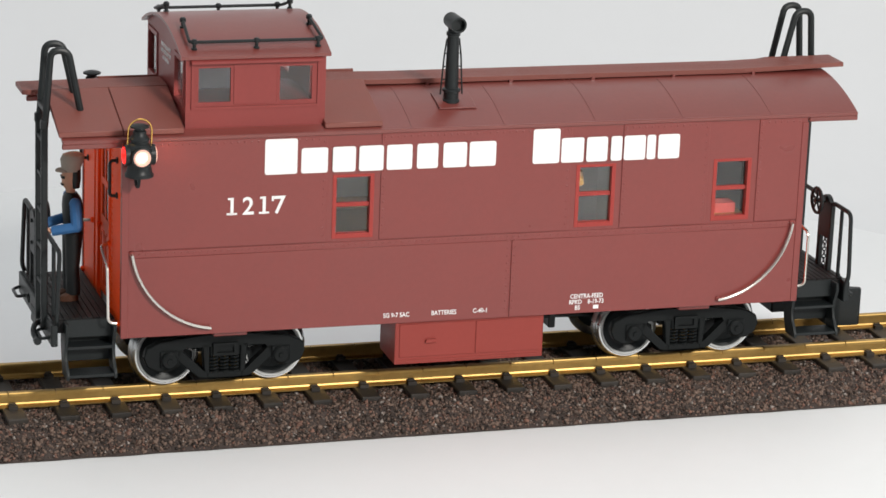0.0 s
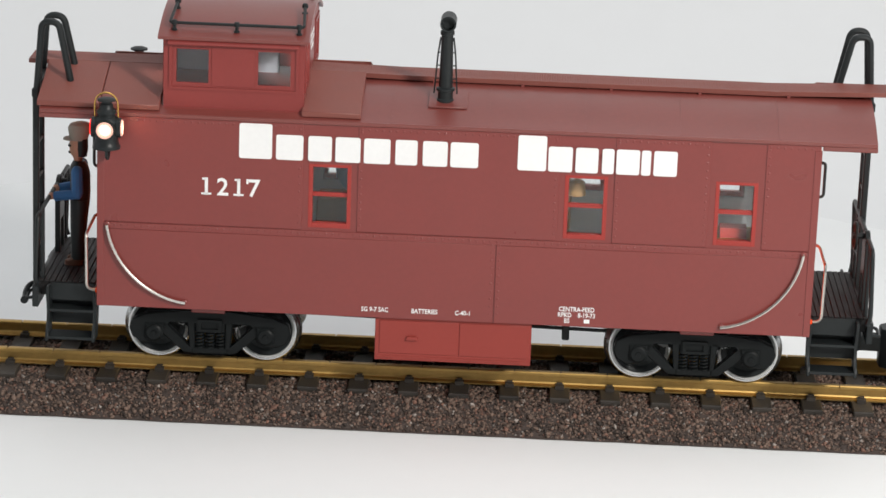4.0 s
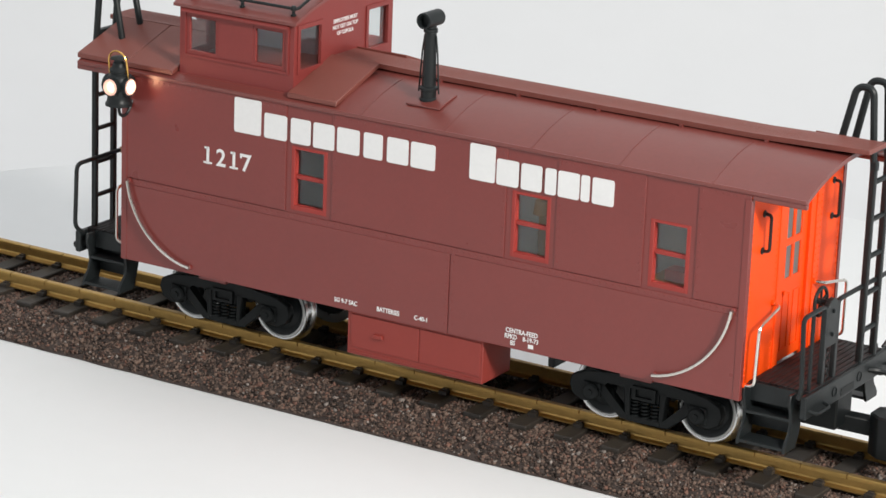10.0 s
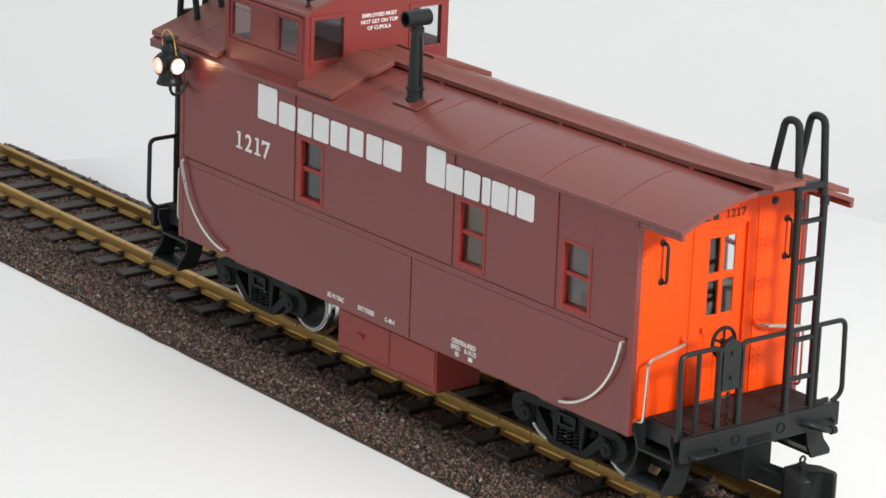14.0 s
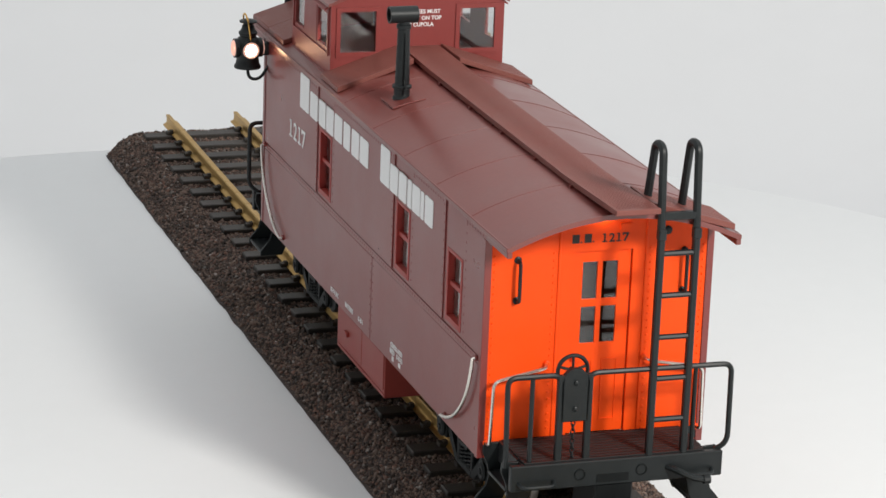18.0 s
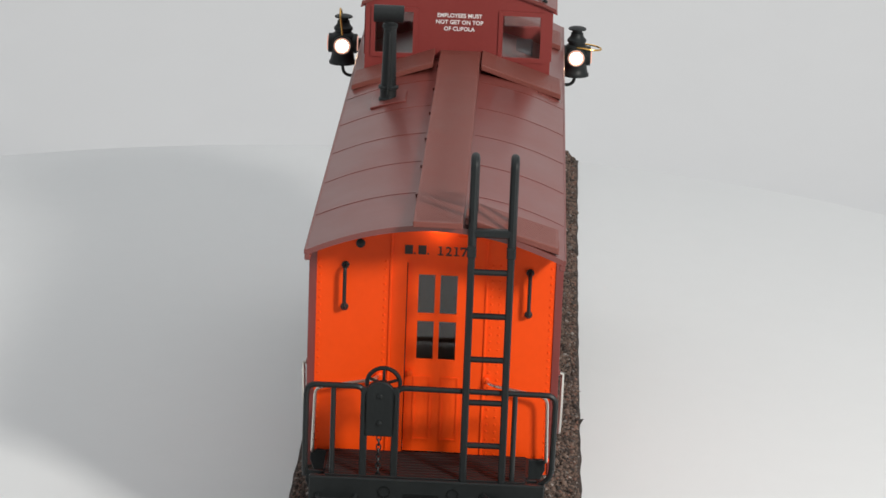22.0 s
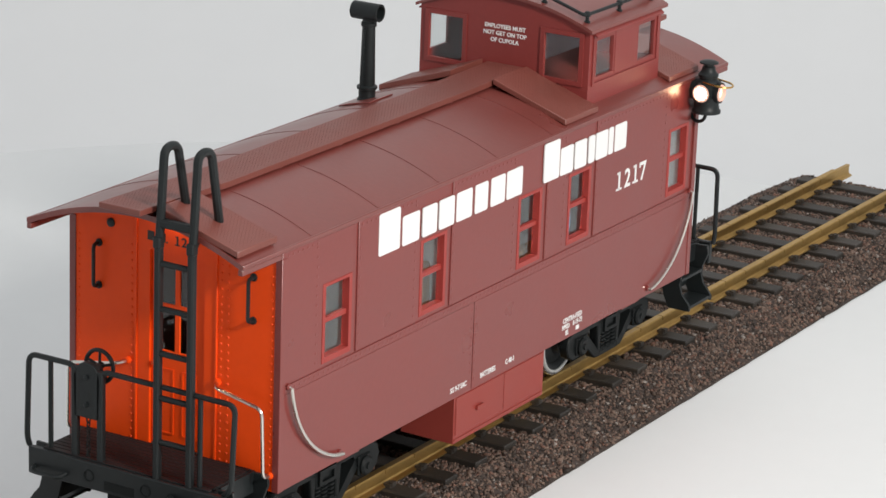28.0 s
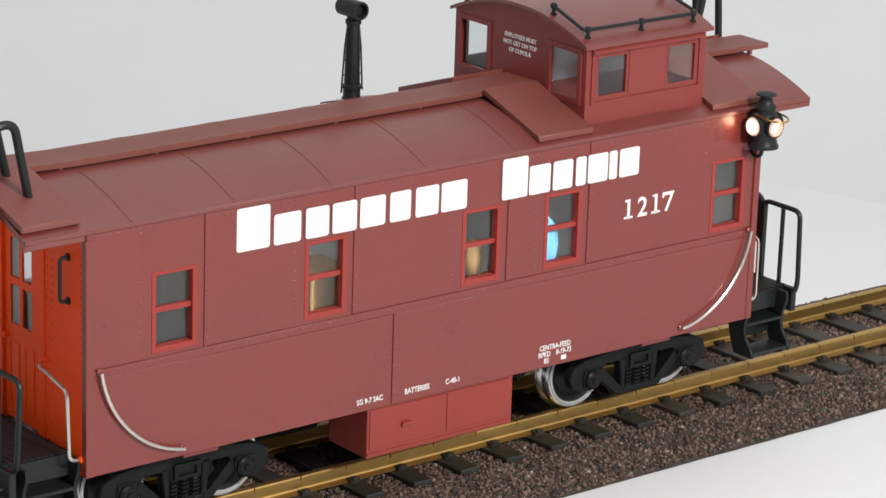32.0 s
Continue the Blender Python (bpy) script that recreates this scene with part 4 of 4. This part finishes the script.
# ---- the doll on the platform: one plain mesh ----
def doll():
    bm = B()
    def limb(pts):
        """A limb of round sections: (x, y, z, rx, ry)."""
        rings = [[bm.verts.new((x + rx * math.cos(k * math.tau / 12), y + ry * math.sin(k * math.tau / 12), z)) for k in range(12)] for x, y, z, rx, ry in pts]
        for a, b in zip(rings, rings[1:]):
            for k in range(12):
                bm.faces.new((a[k], a[(k + 1) % 12], b[(k + 1) % 12], b[k]))
        bm.faces.new(rings[0])
        bm.faces.new(rings[-1])
    X, Y = -207.2, -5.0
    groups = []
    def mark(idx, n0):
        groups.append((n0, len(bm.faces), idx))
    for s in (-1, 1):
        n = len(bm.faces)
        limb([(X - 2.4, Y + s * 4.4, 67.5, 5.2, 2.8), (X - 2.2, Y + s * 4.4, 70, 5.0, 2.8), (X, Y + s * 4.4, 72, 3.2, 2.8)])
        mark(3, n)
        n = len(bm.faces)
        limb([(X, Y + s * 4.4, 71, 3.9, 3.3), (X - 0.5, Y + s * 4.3, 84, 3.7, 3.4), (X, Y + s * 4, 96, 4.4, 4.1), (X + 0.4, Y + s * 3.4, 104, 5, 4.4)])
        mark(0, n)
    n = len(bm.faces)
    limb([(X + 0.3, Y, 100, 5.2, 7.6), (X + 0.6, Y, 108, 5.4, 7.8), (X + 0.2, Y, 118, 5.6, 8.4), (X - 0.2, Y, 122, 4.8, 7.6), (X - 0.4, Y, 125, 3.0, 4.0)])
    mark(0, n)
    for s in (-1, 1):
        n = len(bm.faces)
        sh, el, ha = Vector((X, Y + s * 9, 121)), Vector((X + 0.5, Y + s * 11, 109)), Vector((X - 12, Y + s * 8, 106.6))
        tube(bm, [sh, (sh + el) / 2, el], 3.1, 10)
        tube(bm, [el, ha], 2.7, 10)
        bmesh.ops.create_uvsphere(bm, u_segments=10, v_segments=6, radius=3.2, matrix=Matrix.Translation(sh))
        bmesh.ops.create_uvsphere(bm, u_segments=10, v_segments=6, radius=2.9, matrix=Matrix.Translation(el))
        mark(1, n)
        n = len(bm.faces)
        bmesh.ops.create_uvsphere(bm, u_segments=8, v_segments=6, radius=2.0, matrix=Matrix.Translation(ha + Vector((-2, 0, 0))))
        mark(2, n)
    n = len(bm.faces)
    limb([(X - 0.6, Y, 124, 2.2, 2.2), (X - 1, Y, 127, 2.6, 2.6), (X - 1.4, Y, 129, 3.9, 3.2), (X - 1.2, Y, 133, 4.5, 3.8), (X - 0.8, Y, 137, 4.4, 3.9), (X - 0.6, Y, 139, 3, 3)])
    mark(2, n)
    n = len(bm.faces)
    for z, rx, ry in ((133.6, 1.0, 3.6), (129.6, 0.9, 2.0)):
        limb([(X - 5.0, Y, z - 0.5, rx, ry), (X - 5.1, Y, z, rx + 0.1, ry + 0.1), (X - 5.0, Y, z + 0.5, rx, ry)])
    limb([(X + 1.4, Y, 127.5, 2.6, 3.4), (X + 1.2, Y, 132, 3.5, 4.1), (X + 0.8, Y, 137.5, 3.8, 4.2)])
    mark(0, n)
    n = len(bm.faces)
    limb([(X - 0.8, Y, 136.6, 5.0, 4.6), (X - 0.4, Y, 139, 5.4, 5.0), (X, Y, 143, 6.4, 5.9), (X + 0.6, Y, 145.2, 5.8, 5.3), (X + 0.8, Y, 146.2, 3.4, 3.2)])
    limb([(X - 4.6, Y, 136.6, 4.4, 4.2), (X - 4.6, Y, 137.6, 4.0, 3.8)])
    mark(4, n)
    bm.faces.ensure_lookup_table()
    for a, b, idx in groups:
        for k in range(a, b):
            bm.faces[k].material_index = idx
    me_root = part("doll", bm, BLACK, None)
    for m in (material("doll_blue_shirt", (0.03, 0.13, 0.32), 0.6), material("doll_skin", (0.55, 0.3, 0.2), 0.6), material("doll_shoes", (0.1, 0.04, 0.02), 0.6), material("doll_cap", (0.36, 0.31, 0.26), 0.8)):
        me_root.data.materials.append(m)
    tagged(me_root, "small plain doll in blue shirt and grey cap on the platform", "doll")
    MOVING.append(me_root)


doll()


# ---- the track ----
track = new("model_track")
tagged(track, "straight brass model track on a brown gravel bed", "model track")
MOVING.append(track)
TX0, TX1 = -557.0, 486.0
HALF = 68.5


def bend(x):
    """The track's middle line drifts to one side past the car."""
    return 2.2 + 1.0e-5 * np.minimum(np.asarray(x, float) + 80, 0) ** 2


def bed_z(x, v):
    """The gravel bed's height at x, and v across from the middle line."""
    a = np.where(np.asarray(v) < 0, -np.asarray(v) * HALF / (HALF + 1.5), v)
    z = np.where(a < 47, 11.4, 11.4 - (a - 47) / 20.5 * 10.6)
    over = np.maximum(np.maximum(TX0 - x, x - TX1), 0)
    corner = np.maximum(a + np.maximum(np.maximum(TX0 + 12 - x, x - TX1 + 12), 0) * 0.9 - 66, 0)
    return z - over * 0.8 - corner * 0.6


def bed():
    bm = B()
    vs = [-HALF - 1.5 + (2 * HALF + 1.5) * k / 72 for k in range(73)]
    xs = [TX0 - 16 + (TX1 - TX0 + 32) * k / 420 for k in range(421)]
    grid = []
    for x in xs:
        row = []
        mid = float(bend(x))
        for q in vs:
            z = max(float(bed_z(x, q)), 0.25)
            n = noise.noise(Vector((x * 0.22, q * 0.22, 3))) * 0.9 + noise.noise(Vector((x * 0.6, q * 0.6, 9))) * 0.7
            edge = 1 + noise.noise(Vector((x * 0.05, 1 if q > 0 else -1, 0))) * 0.012
            row.append(bm.verts.new((x, mid + q * edge, max(z + (n if z > 0.5 else 0), 0.2))))
        grid.append(row)
    for a, b in zip(grid, grid[1:]):
        for k in range(len(vs) - 1):
            q = (a[k], a[k + 1], b[k + 1], b[k])
            if max(v.co.z for v in q) > 0.3:
                bm.faces.new(q)
    for v in [v for v in bm.verts if not v.link_faces]:
        bm.verts.remove(v)
    part("gravel_bed", bm, BALLAST, track, "dark brown gravel bed", smooth=0)
    # loose grains over the bed, as one piece
    g = np.random.default_rng(11)
    n = 112000
    x = g.uniform(TX0 - 14, TX1 + 10, n)
    y = g.uniform(-HALF - 1.5, HALF, n)
    z = np.maximum(bed_z(x, y), 0.3)
    y = y + bend(x)
    keep = z > 0.35
    x, y, z = x[keep], y[keep], z[keep]
    n = len(x)
    base_v = np.array([(1, 0, 0), (-1, 0, 0), (0, 1, 0), (0, -1, 0), (0, 0, 1), (0, 0, -1)], float)
    tri = np.array([(0, 2, 4), (2, 1, 4), (1, 3, 4), (3, 0, 4), (2, 0, 5), (1, 2, 5), (3, 1, 5), (0, 3, 5)])
    size = g.gamma(3.6, 0.17, n)[:, None] + 0.34
    q = g.normal(size=(n, 3, 3))
    q, _ = np.linalg.qr(q)
    shape = base_v[None] * g.uniform(0.6, 1.25, (n, 6, 1)) * np.array([1.15, 1.0, 0.8])
    v = np.einsum("nij,nkj->nki", q, shape) * size[:, None] + np.stack([x, y, z + 0.25], 1)[:, None]
    v[..., 2] = np.maximum(v[..., 2], 0.1)
    v = (v.reshape(-1, 3) + np.array(OFF)) * 0.001
    v = v.reshape(n, 6, 3)
    pick = g.random(n)
    for lo, hi, mat, words in ((0, 0.8, STONE, "loose brown gravel grains"), (0.8, 0.955, STONE_RED, "loose red-brown gravel grains"), (0.955, 1, STONE_PALE, "loose pale gravel grains")):
        chosen = v[(pick >= lo) & (pick < hi)]
        grains(chosen.reshape(-1, 3), tri, len(chosen), mat, words)


def grains(v, tri, n, mat, words):
    """One heap of small stones, eight faces each."""
    f = (tri[None] + (np.arange(n) * 6)[:, None, None]).reshape(-1, 3)
    me = bpy.data.meshes.new("gravel")
    me.vertices.add(len(v))
    me.vertices.foreach_set("co", v.ravel())
    me.loops.add(len(f) * 3)
    me.loops.foreach_set("vertex_index", f.ravel())
    me.polygons.add(len(f))
    me.polygons.foreach_set("loop_start", np.arange(0, len(f) * 3, 3))
    me.update(calc_edges=True)
    me.materials.append(mat)
    o = new("gravel", me)
    o.parent = track
    o["kind"] = "stuff"
    o["label"] = words


bed()


def rails():
    def sweep(bm, pts, xs):
        """A profile drawn along the middle line, in straight lengths."""
        rings = [[bm.verts.new((x, float(bend(x)) + a, b)) for a, b in pts] for x in xs]
        n = len(pts)
        for p, q in zip(rings, rings[1:]):
            for k in range(n):
                bm.faces.new((p[k], p[(k + 1) % n], q[(k + 1) % n], q[k]))
        bm.faces.new(rings[0])
        bm.faces.new(rings[-1])
        return bm

    prof = [(-3.2, 14.4), (3.2, 14.4), (3.2, 15.1), (1.3, 16.0), (0.9, 16.8), (0.9, 19.8), (1.2, 20.4), (1.2, 21.6), (-1.2, 21.6), (-1.2, 20.4), (-0.9, 19.8), (-0.9, 16.8), (-1.3, 16.0), (-3.2, 15.1)]
    head = [(-1.9, 20.3), (1.9, 20.3), (1.9, 21.9), (1.5, 22.5), (-1.5, 22.5), (-1.9, 21.9)]
    for s in (-1, 1):
        xs = [TX0 - 8 + (TX1 - TX0 + 12) * k / 60 for k in range(61)]
        rail = part("rail", sweep(B(), [(s * 23.4 + a, b) for a, b in prof], xs), BRASS, track, "shiny brass rail", smooth=20)
        # the head, nicked at even steps
        x = -118 - 25.1 * 17
        while x < TX1:
            part("rail_head", sweep(B(), [(s * 23.4 + a, b) for a, b in head], (x, x + 24.5)), BRASS, rail, smooth=20)
            x += 25.1
    # sleepers, all from one mesh each for wood and chair
    x_first = -540.35
    mid = float(bend(x_first))
    bm = box(B(), x_first - 5.4, x_first + 5.4, mid - 44.5, mid + 44.5, 8.5, 14.6)
    bmesh.ops.subdivide_edges(bm, edges=[e for e in bm.edges if abs(e.verts[0].co.y - e.verts[1].co.y) > 10], cuts=6)
    bmesh.ops.bevel(bm, geom=[e for e in bm.edges if e.calc_face_angle(0) > 1], offset=0.5, segments=1, affect="EDGES")
    tie = chair = None
    for k in range(38):
        x = x_first + 27.15 * k
        if tie is None:
            tie = o = part("sleeper", bm, TIE, track, "dark wood-grained sleeper", smooth=0)
        else:
            o = again(tie, x - x_first, float(bend(x)) - mid)
        for s in (-1, 1):
            for d in (-1, 1):
                if chair is None:
                    c = B()
                    box(c, x_first - 2.4, x_first + 2.4, mid + s * 23.4 + d * 2.6, mid + s * 23.4 + d * 6.4, 14.2, 16.6)
                    box(c, x_first - 1.6, x_first + 1.6, mid + s * 23.4 + d * 2.0, mid + s * 23.4 + d * 4.2, 15.4, 17.4)
                    chair = part("rail_chair", c, TIE, o)
                    y_first, d_first = s, d
                else:
                    again(chair, 0, (s - y_first) * 23.4 + (d - d_first) * 4.25, 0, parent=o)


rails()


def motions():
    for thing in MOVING:
        walk(thing, [(t, pose(0, 0, 0, 0, 0, a)) for t, a in TURN])


motions()
